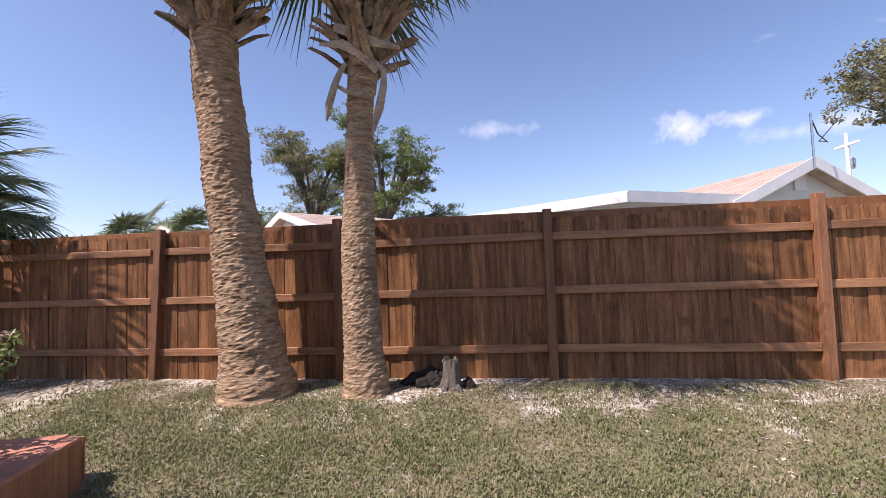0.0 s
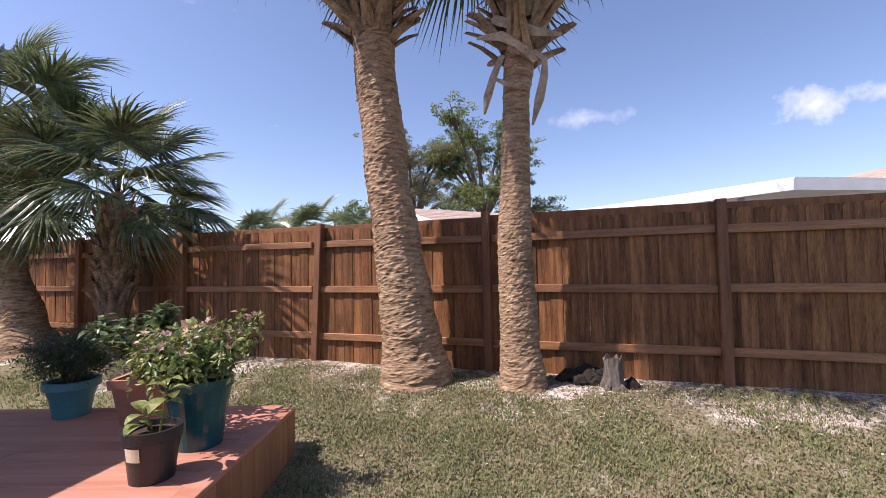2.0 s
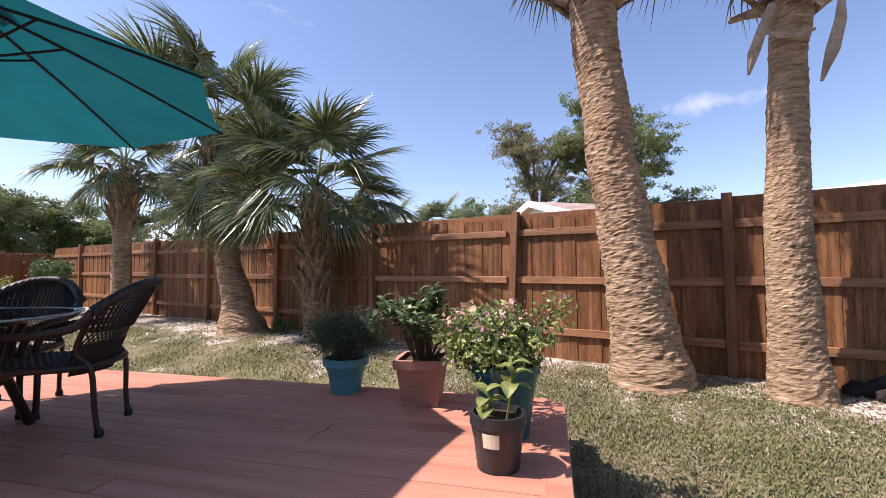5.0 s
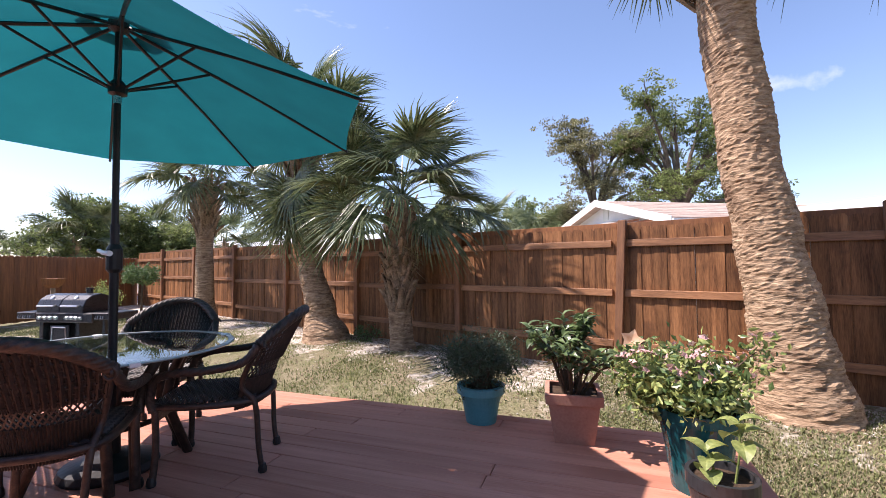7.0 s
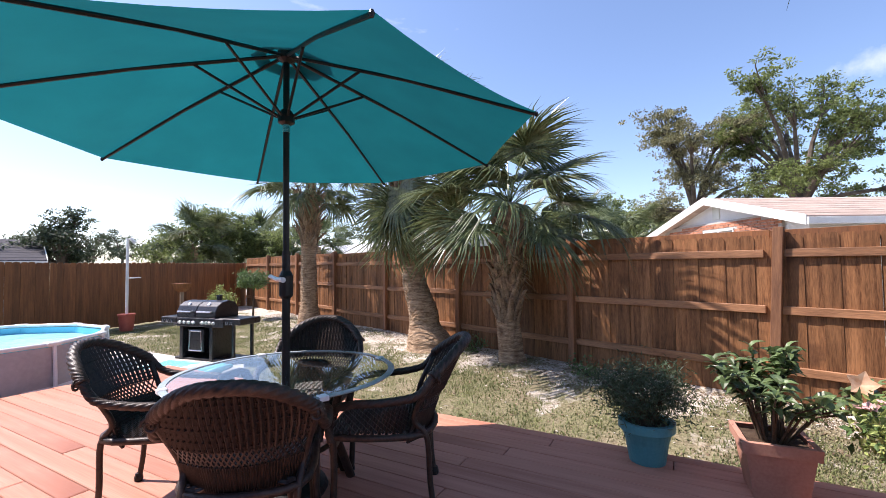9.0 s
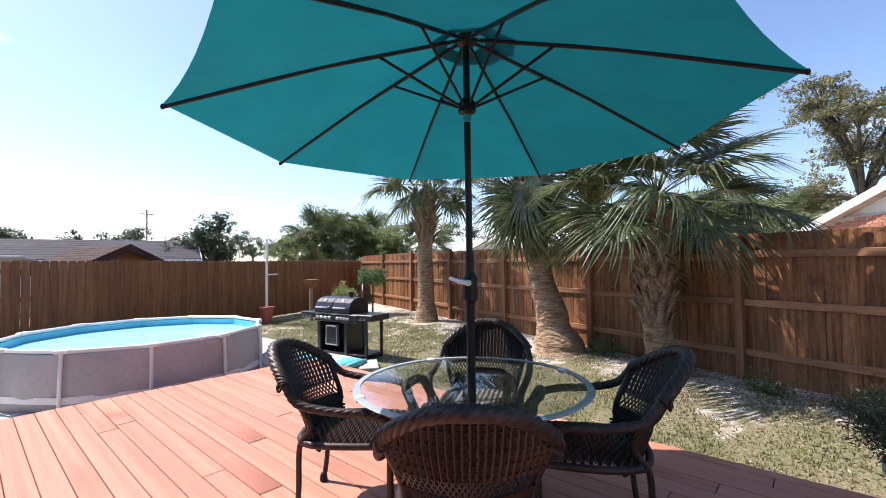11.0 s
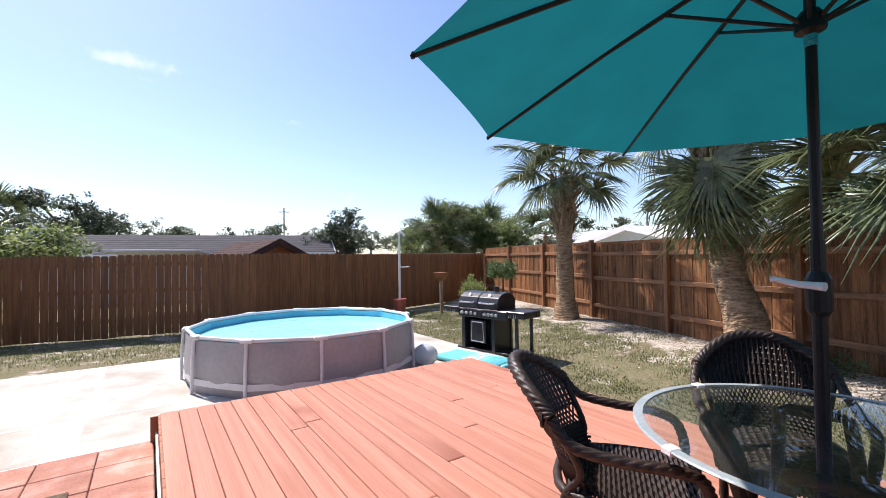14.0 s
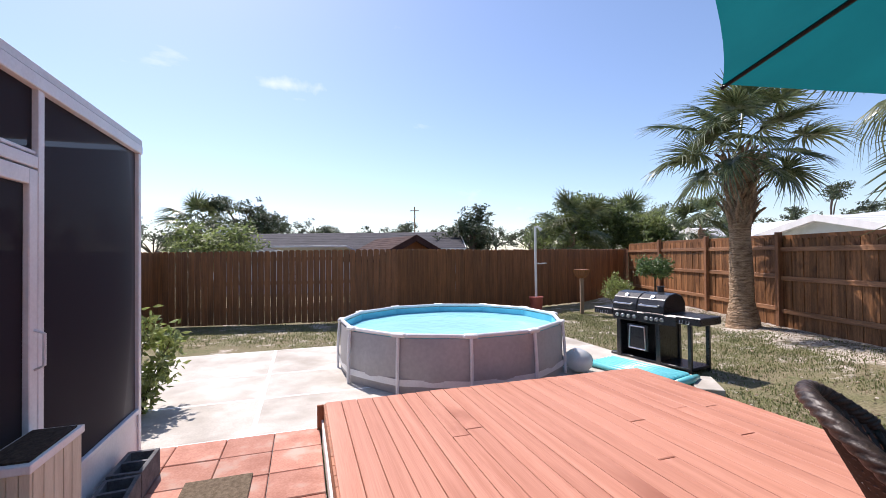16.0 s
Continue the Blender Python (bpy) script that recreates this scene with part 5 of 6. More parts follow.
def stems(parent, ends, base_z, mat=twig, r=0.006, base_r=0.05):
    q = random.Random(5)
    for e in ends[::3]:
        bm = bmesh.new()
        e = Vector(e)
        b = Vector((q.uniform(-base_r, base_r), q.uniform(-base_r, base_r), base_z))
        mid = b.lerp(e, 0.5) + Vector((q.uniform(-0.03, 0.03), q.uniform(-0.03, 0.03), 0.04))
        tube(bm, [b, mid, e], [r, r * 0.8, r * 0.4], 5)
        part("stem", bm, mat, parent)


def round_pot(parent, r0, r1, h, mat, label, soil_drop=0.03, rim=0.02):
    bm = bmesh.new()
    lathe(bm, [(r0, 0.0), (r0 + (r1 - r0) * 0.5, h * 0.5), (r1, h - 0.06), (r1 + rim, h - 0.055), (r1 + rim, h), (r1 - 0.012, h), (r1 - 0.02, h - soil_drop - 0.02)], 32)
    part("pot", bm, mat, parent, label, smooth=False)
    bm = bmesh.new()
    lathe(bm, [(r1 - 0.03, h - soil_drop - 0.03), (r1 - 0.015, h - soil_drop)], 24)
    part("soil", bm, soil, parent)


def twig_ends(rng, n, centre, radii, zmin=None):
    p = rng.normal(0, 1, (n, 3))
    p /= np.linalg.norm(p, axis=1)[:, None]
    p = np.array(centre) + p * np.array(radii) * rng.uniform(0.45, 1.0, (n, 1))
    if zmin is not None:
        p[:, 2] = np.maximum(p[:, 2], zmin)
    return p


g = np.random.default_rng(31)
pl = thing("potted_rosemary", Matrix.Translation((-3.36, 2.42, DECK_Z)), "dark fine-leaved shrub in a light blue plastic pot", "potted plant", "pots on the deck")
round_pot(pl, 0.115, 0.162, 0.275, pot_blue, "light blue tapered pot")
e = twig_ends(g, 110, (-0.04, 0.02, 0.45), (0.32, 0.30, 0.19), 0.28)
stems(pl, e, 0.25)
leaves(pl, g, e, 0.055, 6500, 0.042, leaf_dark, 0.16)

pl = thing("potted_hibiscus", Matrix.Translation((-2.68, 2.53, DECK_Z)) @ Matrix.Rotation(radians(24), 4, "Z"), "leafy hibiscus with a peach flower in a square terracotta planter", "potted plant", "pots on the deck")
bm = bmesh.new()
for (w0, z0), (w1, z1) in zip([(0.25, 0.0), (0.325, 0.265), (0.36, 0.265), (0.37, 0.33)], [(0.325, 0.265), (0.36, 0.265), (0.37, 0.33), (0.31, 0.33)]):
    a = [bm.verts.new((sx * w0 / 2, sy * w0 / 2, z0)) for sx, sy in ((-1, -1), (1, -1), (1, 1), (-1, 1))]
    b = [bm.verts.new((sx * w1 / 2, sy * w1 / 2, z1)) for sx, sy in ((-1, -1), (1, -1), (1, 1), (-1, 1))]
    for k in range(4):
        bm.faces.new((a[k], a[(k + 1) % 4], b[(k + 1) % 4], b[k]))
bmesh.ops.remove_doubles(bm, verts=bm.verts, dist=0.0005)
part("pot", bm, pot_clay, pl, "square flared terracotta planter")
part("soil", slab((0, 0, 0.285), (0.31, 0.31, 0.03), 0.0), soil, pl)
hl = None
hq = random.Random(58)


def glossy_leaf(L=0.092, w=0.022):
    bm = bmesh.new()
    cols = []
    for i in range(5):
        t = i / 4
        ww = w * math.sin(math.pi * (0.06 + 0.9 * t)) ** 0.8
        z = 0.022 * math.sin(2.4 * t) - 0.045 * t * t
        cols.append([bm.verts.new((L * t, -ww, z + 0.007)), bm.verts.new((L * t, 0, z)), bm.verts.new((L * t, ww, z + 0.007))])
    for p, q in zip(cols, cols[1:]):
        for k in range(2):
            bm.faces.new((p[k], p[k + 1], q[k + 1], q[k]))
    return bm


for i in range(30):
    yaw = i * 2.4 + hq.uniform(-0.3, 0.3)
    out = (0.10 + 0.36 * ((i * 0.382) % 1.0)) * hq.uniform(0.9, 1.1)
    top = Vector((out * math.cos(yaw), out * math.sin(yaw), 0.87 - 0.52 * out + hq.uniform(-0.07, 0.05)))
    foot = Vector((0.06 * math.cos(yaw), 0.06 * math.sin(yaw), 0.29))
    mid = foot.lerp(top, 0.55) + Vector((-0.04 * math.cos(yaw), -0.04 * math.sin(yaw), 0.05))
    bm = bmesh.new()
    tube(bm, [foot, mid, top], [0.008, 0.006, 0.004], 5)
    part("branch", bm, twig, pl)
    for k in range(15):
        t = 1.0 - 0.62 * (k / 15) ** 1.2
        p = foot.lerp(mid, t / 0.55) if t < 0.55 else mid.lerp(top, (t - 0.55) / 0.45)
        m = Matrix.Translation(p) @ Matrix.Rotation(k * 2.4 + hq.uniform(-0.4, 0.4), 4, "Z") @ Matrix.Rotation(radians(hq.uniform(-60, 5)), 4, "Y") @ Matrix.Rotation(hq.uniform(-0.5, 0.5), 4, "X") @ Matrix.Scale(hq.uniform(0.65, 1.2), 4)
        if hl is None:
            hl = part("leaf", glossy_leaf(), leaf_gloss, pl, m=m).data
        else:
            share("leaf", hl, pl, m)
bm = bmesh.new()
for k in range(5):
    a = k * math.tau / 5
    c, s = math.cos(a), math.sin(a)
    poly(bm, [(0, 0, 0), (0.035 * c - 0.03 * s, 0.035 * s + 0.03 * c, 0.02), (0.075 * c, 0.075 * s, 0.03), (0.035 * c + 0.03 * s, 0.035 * s - 0.03 * c, 0.02)])
part("flower", bm, petal_peach, pl, "open peach hibiscus flower", m=Matrix.Translation((0.36, -0.15, 0.69)) @ Matrix.Rotation(1.1, 4, "X"))

pl = thing("potted_flowering_shrub", Matrix.Translation((-1.90, 2.28, DECK_Z)), "lime-green shrub with small pink flowers in a tall teal pot", "potted plant", "pots on the deck")
round_pot(pl, 0.135, 0.190, 0.42, pot_teal, "glossy dark teal pot", rim=0.012)
e = twig_ends(g, 95, (-0.09, -0.02, 0.55), (0.31, 0.29, 0.16), 0.38)
e = np.concatenate([e, np.array([(0.14 + 0.03 * k, 0.12, 0.56 + 0.04 * k) for k in range(6)])])
stems(pl, e, 0.36)
leaves(pl, g, e, 0.045, 2600, 0.045, leaf_lime, 0.5, 0.1)
leaves(pl, g, e, 0.05, 900, 0.050, leaf_mid, 0.55, 0.1, "lower_leaves")
fl_at = e[e[:, 2] > 0.54]
bm = bmesh.new()
for k in range(5):
    c, s = math.cos(k * math.tau / 5), math.sin(k * math.tau / 5)
    poly(bm, [(0, 0, 0), (0.012 * c - 0.011 * s, 0.012 * s + 0.011 * c, 0.010), (0.026 * c, 0.026 * s, 0.008), (0.012 * c + 0.011 * s, 0.012 * s - 0.011 * c, 0.010)])
bloom = part("flower", bm, petal_pink, pl, "small pale pink flower")
for i, p in enumerate(fl_at):
    for j in range(2):
        m = Matrix.Translation(Vector(p) + Vector(g.normal(0, 0.025, 3)) + Vector((0, 0, 0.05))) @ Matrix.Rotation(g.uniform(-0.9, 0.9), 4, "X") @ Matrix.Rotation(g.uniform(-0.9, 0.9), 4, "Y") @ Matrix.Scale(g.uniform(0.7, 1.2), 4)
        if i + j == 0:
            bloom.matrix_basis = m
        else:
            share("flower", bloom.data, pl, m)

pl = thing("potted_seedling", Matrix.Translation((-1.76, 1.87, DECK_Z)), "young broad-leaved seedling in a black nursery pot", "potted plant", "pots on the deck")
round_pot(pl, 0.105, 0.135, 0.27, pot_black, "black nursery pot", rim=0.006)
bm = bmesh.new()
for k in range(4):
    a0, a1 = radians(262 + 9 * k), radians(262 + 9 * (k + 1))
    rr0, rr1 = 0.1275, 0.136
    poly(bm, [(rr0 * math.cos(a0), rr0 * math.sin(a0), 0.13), (rr0 * math.cos(a1), rr0 * math.sin(a1), 0.13), (rr1 * math.cos(a1), rr1 * math.sin(a1), 0.20), (rr1 * math.cos(a0), rr1 * math.sin(a0), 0.20)])
part("paper_label", bm, label_mat, pl, "pale yellow printed label")


def broad_leaf(L=0.15, w=0.055):
    bm = bmesh.new()
    cols = []
    for i in range(6):
        t = i / 5
        ww = w * math.sin(math.pi * min(1, 0.08 + t * 0.92)) ** 0.8
        z = 0.03 * math.sin(t * 2.2) - 0.05 * t * t
        cols.append([bm.verts.new((L * t, -ww, z + 0.01)), bm.verts.new((L * t, 0, z)), bm.verts.new((L * t, ww, z + 0.01))])
    for a, b in zip(cols, cols[1:]):
        for k in range(2):
            bm.faces.new((a[k], a[k + 1], b[k + 1], b[k]))
    return bm


bl = None
tips = []
q = random.Random(77)
for base, top, nl in (((-0.03, 0.02, 0.24), (-0.05, -0.02, 0.36), 6), ((0.05, 0.0, 0.24), (0.07, 0.02, 0.50), 7)):
    bm = bmesh.new()
    tube(bm, [base, Vector(base).lerp(Vector(top), 0.5) + Vector((0.008, 0, 0)), top], [0.006, 0.005, 0.004], 6)
    part("stem", bm, leaf_lime, pl)
    for k in range(nl):
        z = top[2] - 0.018 * k
        m = Matrix.Translation((top[0], top[1], z)) @ Matrix.Rotation(k * 2.1 + q.random(), 4, "Z") @ Matrix.Rotation(radians(q.uniform(-35, 25)), 4, "Y") @ Matrix.Scale(q.uniform(0.75, 1.1), 4)
        if bl is None:
            bl = part("leaf", broad_leaf(0.125, 0.042), leaf_lime, pl, m=m).data
        else:
            share("leaf", bl, pl, m)


# ---- garden shrubs ----
def shrub(label, at, centre, radii, count, size, mat, seed, trunk_pts=None, twigs=60):
    gg = np.random.default_rng(seed)
    th = thing("shrub", Matrix.Translation(at), label, "shrub", "garden shrubs")
    e = twig_ends(gg, twigs, centre, radii, 0.05)
    if trunk_pts:
        bm = bmesh.new()
        tube(bm, trunk_pts, [0.035, 0.03, 0.022], 8)
        part("trunk", bm, twig, th)
    stems(th, e, trunk_pts[-1][2] if trunk_pts else 0.0, r=0.008)
    leaves(th, gg, e, 0.06, count, size, mat, 0.5)
    return th


shrub("small clipped shrub with rounded top on a short stem", (-15.45, 3.9, -0.02), (0, 0, 1.20), (0.62, 0.50, 0.24), 3200, 0.07, leaf_mid, 41, [(0, 0, -0.05), (0.03, 0, 0.5), (0, 0.02, 1.0)])
shrub("straggly shrub with reddish-green leaves by the fence", (-16.4, 3.3, -0.05), (0, 0, 0.62), (0.48, 0.42, 0.42), 1300, 0.075, leaf_lime, 42)
shrub("leafy shrub growing beside the screen room", (-8.55, -4.95, -0.12), (0, 0, 0.55), (0.55, 0.42, 0.50), 1700, 0.10, leaf_lime, 43)
shrub("low weeds at the fence foot", (-7.4, 4.9, 0.0), (0, 0, 0.12), (0.35, 0.18, 0.10), 420, 0.05, leaf_mid, 44, twigs=25)
shrub("low weeds beside the palm roots", (-5.1, 4.75, 0.0), (0, 0, 0.10), (0.28, 0.16, 0.09), 320, 0.05, leaf_mid, 45, twigs=20)

# ---- screen room beside the deck ----
SV = 5.07
sr_t = thing("screen_room", DECK_M, "white aluminium screen room with dark insect mesh and kick panels", "screen room", kind="structure")
TOP = 2.50


def bar_uv(u0, u1, z0, z1, v=SV, t=0.05, name="frame_bar", mat=alu_white):
    return part(name, slab(((u0 + u1) / 2, v, (z0 + z1) / 2), (abs(u1 - u0), t, z1 - z0), 0.004), mat, sr_t)


posts = [7.70, 6.28, 5.30, 3.9, 2.5, 1.1, -0.3]
bar_uv(-0.35, 7.73, TOP - 0.07, TOP, t=0.07)
bar_uv(-0.35, 7.73, -0.11, -0.06)
for i, u in enumerate(posts):
    bar_uv(u - 0.028, u + 0.028, -0.06, TOP - 0.07)
for i, (a, b) in enumerate(zip(posts, posts[1:])):
    hi_u, lo_u = a - 0.028, b + 0.028
    if i == 1:   # the door
        bar_uv(hi_u, lo_u, 2.02, 2.08)
        bar_uv(hi_u, lo_u, 2.09, 2.11, t=0.03)
        for u in (hi_u - 0.04, lo_u + 0.04):
            bar_uv(u - 0.035, u + 0.035, 0.0, 2.01, v=SV - 0.01, t=0.03, name="door_stile")
        for z in (0.0, 0.45, 1.93):
            bar_uv(hi_u - 0.075, lo_u + 0.075, z, z + 0.08, v=SV - 0.01, t=0.03, name="door_rail")
        bm = bmesh.new()
        tube(bm, [(hi_u - 0.04, SV - 0.03, 1.0), (hi_u - 0.04, SV - 0.07, 1.02), (hi_u - 0.04, SV - 0.07, 1.18), (hi_u - 0.04, SV - 0.03, 1.2)], 0.008, 6)
        part("door_handle", bm, alu_white, sr_t)
    else:
        part("kick_panel", slab(((hi_u + lo_u) / 2, SV, 0.11), (hi_u - lo_u, 0.02, 0.34), 0.003), white_paint, sr_t)
        bar_uv(hi_u, lo_u, 0.28, 0.32)
    bm = bmesh.new()
    poly(bm, [(hi_u, SV + 0.004, 0.28 if i != 1 else 0.0), (lo_u, SV + 0.004, 0.28 if i != 1 else 0.0), (lo_u, SV + 0.004, TOP - 0.07), (hi_u, SV + 0.004, TOP - 0.07)])
    part("screen", bm, screen_mesh, sr_t, "dark grey insect mesh")
bm = bmesh.new()
poly(bm, [(7.70, SV + 0.03, -0.05), (7.70, SV + 3.5, -0.05), (7.70, SV + 3.5, TOP - 0.05), (7.70, SV + 0.03, TOP - 0.05)])
part("end_screen", bm, screen_mesh, sr_t, "dark grey insect mesh")
part("roof", slab((3.7, SV + 1.85, TOP + 0.03), (8.1, 3.75, 0.05), 0.004), white_roof, sr_t)
part("inner_wall", slab((3.7, SV + 3.6, 1.2), (8.1, 0.15, 2.7), 0.0), stucco, sr_t)
part("room_floor", slab((3.7, SV + 1.8, -0.09), (8.0, 3.5, 0.05), 0.0), concrete, sr_t)
# unseen house body, added to close off the surroundings in reflections
house = thing("house", DECK_M, "added bungalow out of view behind the screen room, pale stucco and tan shingles", "house", kind="structure")
bm = bmesh.new()
box(bm, (3.2, SV + 7.6, 1.3), (13.0, 7.8, 2.8))
part("wall", bm, stucco, house)
bm = bmesh.new()
u0, u1, v0, v1, z0, z1 = -3.6, 10.2, SV + 3.3, SV + 12.0, 2.7, 4.5
vm = (v0 + v1) / 2
for f in (((u0, v0, z0), (u1, v0, z0), (u1, vm, z1), (u0, vm, z1)), ((u0, vm, z1), (u1, vm, z1), (u1, v1, z0), (u0, v1, z0)), ((u0, v0, z0), (u0, vm, z1), (u0, v1, z0)), ((u1, v0, z0), (u1, v1, z0), (u1, vm, z1))):
    poly(bm, f)
part("roof", bm, shingle, house)
part("fascia", slab((3.3, SV + 3.28, 2.66), (13.8, 0.03, 0.18), 0.003), white_paint, house)

# ---- planter, blocks and mat by the door ----
px = thing("planter_box", DECK_M @ Matrix.Translation((5.98, SV - 0.14, SLAB_Z + 0.012)) @ Matrix.Diagonal((1, 0.55, 1.25, 1)), "cream wooden slatted planter box by the screen door", "planter")
for i in range(5):
    part("slat", slab((-0.16 + 0.08 * i, -0.16, 0.30), (0.074, 0.018, 0.60), 0.003), cream_wood, px)
    part("slat", slab((0.21, -0.13 + 0.075 * i, 0.30), (0.018, 0.070, 0.60), 0.003), cream_wood, px)
    part("slat", slab((-0.21, -0.13 + 0.075 * i, 0.30), (0.018, 0.070, 0.60), 0.003), cream_wood, px)
part("rim", slab((0, 0.02, 0.615), (0.47, 0.40, 0.03), 0.004), white_paint, px)
part("soil", slab((0, 0.02, 0.632), (0.40, 0.33, 0.01), 0.0), soil, px)
blk = thing("concrete_block", DECK_M @ Matrix.Translation((7.15, SV - 0.16, SLAB_Z + 0.012)), "dark hollow concrete block on the pavers", "block", "blocks by the screen room")
bm = bmesh.new()
for y in (-0.09, 0.09):
    box(bm, (0, y, 0.095), (0.39, 0.03, 0.19), None, 0.003)
for x in (-0.18, 0.0, 0.18):
    box(bm, (x, 0, 0.095), (0.03, 0.15, 0.188))
part("shell", bm, block_mat, blk)
copy_thing(blk, DECK_M @ Matrix.Translation((6.72, SV - 0.18, SLAB_Z + 0.012)) @ Matrix.Rotation(0.08, 4, "Z"))
dm = part("door_mat", slab((0, 0, 0.008), (0.75, 0.45, 0.016), 0.004), mat_fibre)
dm.matrix_basis = DECK_M @ Matrix.Translation((6.70, SV - 0.72, SLAB_Z + 0.013))
tagged(dm, "brown coir door mat on the terracotta pavers", "door mat")

# ---- neighbours' houses ----
def gable_house(name, label, m, width, depth, wall_h, rise, wall_mat, roof_mat, over=0.35, thick=0.14, trim=None):
    """A block with a gable at y = 0 facing -y and its ridge running along +y."""
    th = thing(name, m, label, "house", "neighbouring houses")
    bm = bmesh.new()
    h = width / 2
    o = [(-h, -0.3), (h, -0.3), (h, wall_h), (0, wall_h + rise), (-h, wall_h)]
    a = [bm.verts.new((x, 0, z)) for x, z in o]
    b = [bm.verts.new((x, depth, z)) for x, z in o]
    bm.faces.new(a)
    bm.faces.new(b[::-1])
    for i in range(5):
        j = (i + 1) % 5
        bm.faces.new((a[j], a[i], b[i], b[j]))
    bmesh.ops.recalc_face_normals(bm, faces=bm.faces)
    part("wall", bm, wall_mat, th)
    ang = math.atan2(rise, h)
    for sgn in (-1, 1):
        L = h / math.cos(ang) + over
        rows = 9
        for k in range(rows):   # overlapping courses of shingles
            d0, d1 = L * k / rows, L * (k + 1) / rows
            lift = 0.007
            p = [(sgn * d0 * math.cos(ang), wall_h + rise - d0 * math.sin(ang) + thick), (sgn * d1 * math.cos(ang), wall_h + rise - d1 * math.sin(ang) + thick + lift), (sgn * d1 * math.cos(ang), wall_h + rise - d1 * math.sin(ang)), (sgn * d0 * math.cos(ang), wall_h + rise - d0 * math.sin(ang))]
            bm = bmesh.new()
            f0 = [bm.verts.new((x, -over, z)) for x, z in p]
            f1 = [bm.verts.new((x, depth + over, z)) for x, z in p]
            bm.faces.new(f0)
            bm.faces.new(f1[::-1])
            for i in range(4):
                j = (i + 1) % 4
                bm.faces.new((f0[j], f0[i], f1[i], f1[j]))
            bmesh.ops.recalc_face_normals(bm, faces=bm.faces)
            part("roof_course", bm, roof_mat, th)
        bm = bmesh.new()
        e = Vector((sgn * L * math.cos(ang), -over - 0.02, wall_h + rise - L * math.sin(ang)))
        t = Vector((0, -over - 0.02, wall_h + rise))
        quad = [t + Vector((0, 0, thick + 0.03)), e + Vector((0, 0, thick + 0.03)), e + Vector((0, 0, -0.06)), t + Vector((0, 0, -0.06))]
        f0 = [bm.verts.new(v) for v in quad]
        f1 = [bm.verts.new(v + Vector((0, 0.03, 0))) for v in quad]
        bm.faces.new(f0)
        bm.faces.new(f1[::-1])
        for i in range(4):
            j = (i + 1) % 4
            bm.faces.new((f0[j], f0[i], f1[i], f1[j]))
        bmesh.ops.recalc_face_normals(bm, faces=bm.faces)
        part("bargeboard", bm, trim or white_paint, th)
        part("gutter", slab((sgn * (L * math.cos(ang) + 0.03), depth / 2, wall_h + rise - L * math.sin(ang) + 0.03), (0.05, depth + 2 * over, 0.16), 0.004), trim or white_paint, th)
    return th


def window(parent, x, z, w, h, y=-0.02, panes=2):
    wd = part("window", slab((x, y + 0.03, z), (w - 0.04, 0.02, h - 0.04), 0.0), window_glass, parent)
    bm = bmesh.new()
    for dx in [-w / 2, w / 2] + [-w / 2 + w * k / panes for k in range(1, panes)]:
        box(bm, (x + dx, y, z), (0.05, 0.06, h))
    for dz in (-h / 2, h / 2):
        box(bm, (x, y, z + dz), (w + 0.05, 0.07, 0.05))
    part("frame", bm, white_paint, wd)


# the house with the brick gable
hb = gable_house("brick_gable_house", "single-storey house with white gable, brick front and tan shingles", Matrix.Translation((-6.1, 14.6, -0.1)) @ Matrix.Rotation(radians(-42), 4, "Z"), 6.6, 12.0, 2.60, 0.86, pale_siding, shingle, over=0.4)
br = part("brick_front", slab((-0.2, -0.05, 1.35), (5.6, 0.08, 3.0), 0.0), mortar, hb, "orange-red brick facing")
bme = None
for row in range(30):
    for col in range(24):
        x = -2.9 + col * 0.23 + (0.115 if row % 2 else 0)
        z = 1.75 + row * 0.078
        if z > 2.80 - 0.0 or abs(x - 0.2) < 0.72 and 1.7 < z < 2.62 or z > 2.95 - abs(x) * 0.1:
            continue
        m = Matrix.Translation((x, -0.092, z))
        if bme is None:
            bme = part("brick", slab((0, 0, 0), (0.215, 0.02, 0.066), 0.0), brick_mat, br, m=m).data
        else:
            share("brick", bme, br, m)
window(hb, 0.2, 2.15, 1.35, 0.85, -0.10)
part("gable_vent", slab((0, -0.02, 3.15), (0.32, 0.04, 0.42), 0.004), stucco, hb, "grey louvred gable vent")
# its low patio roof and the second gable nearer the fence
wing = thing("patio_roof", Matrix.Translation((0, 0, 0)), "low white patio roof with deep fascia on the neighbouring house", "patio roof", "neighbouring houses")
prism_pts = [(3.4, 8.0), (5.8, 9.2), (8.0, 16.0), (-3.0, 16.0), (-1.6, 11.8)]
bm = bmesh.new()
prism(bm, prism_pts, 2.33, 2.50)
part("fascia", bm, white_paint, wing)
bm = bmesh.new()
prism(bm, [(x + 0.02, y + 0.02) for x, y in prism_pts], 2.504, 2.53)
part("roof_sheet", bm, white_roof, wing)
part("post", slab((2.9, 8.7, 1.10), (0.10, 0.10, 2.45), 0.004), white_paint, wing)
part("back_wall", slab((3.5, 12.5, 1.1), (7.0, 0.2, 2.40), 0.0), stucco, wing)
h2 = gable_house("shingled_house", "single-storey house with tan shingle roof and pale green gable", Matrix.Translation((7.35, 10.0, -0.1)) @ Matrix.Rotation(radians(20), 4, "Z"), 3.4, 10.0, 2.45, 0.76, stucco, shingle, over=0.35)
part("gable_vent", slab((0, -0.02, 2.95), (0.3, 0.04, 0.4), 0.004), pale_siding, h2, "grey gable vent")
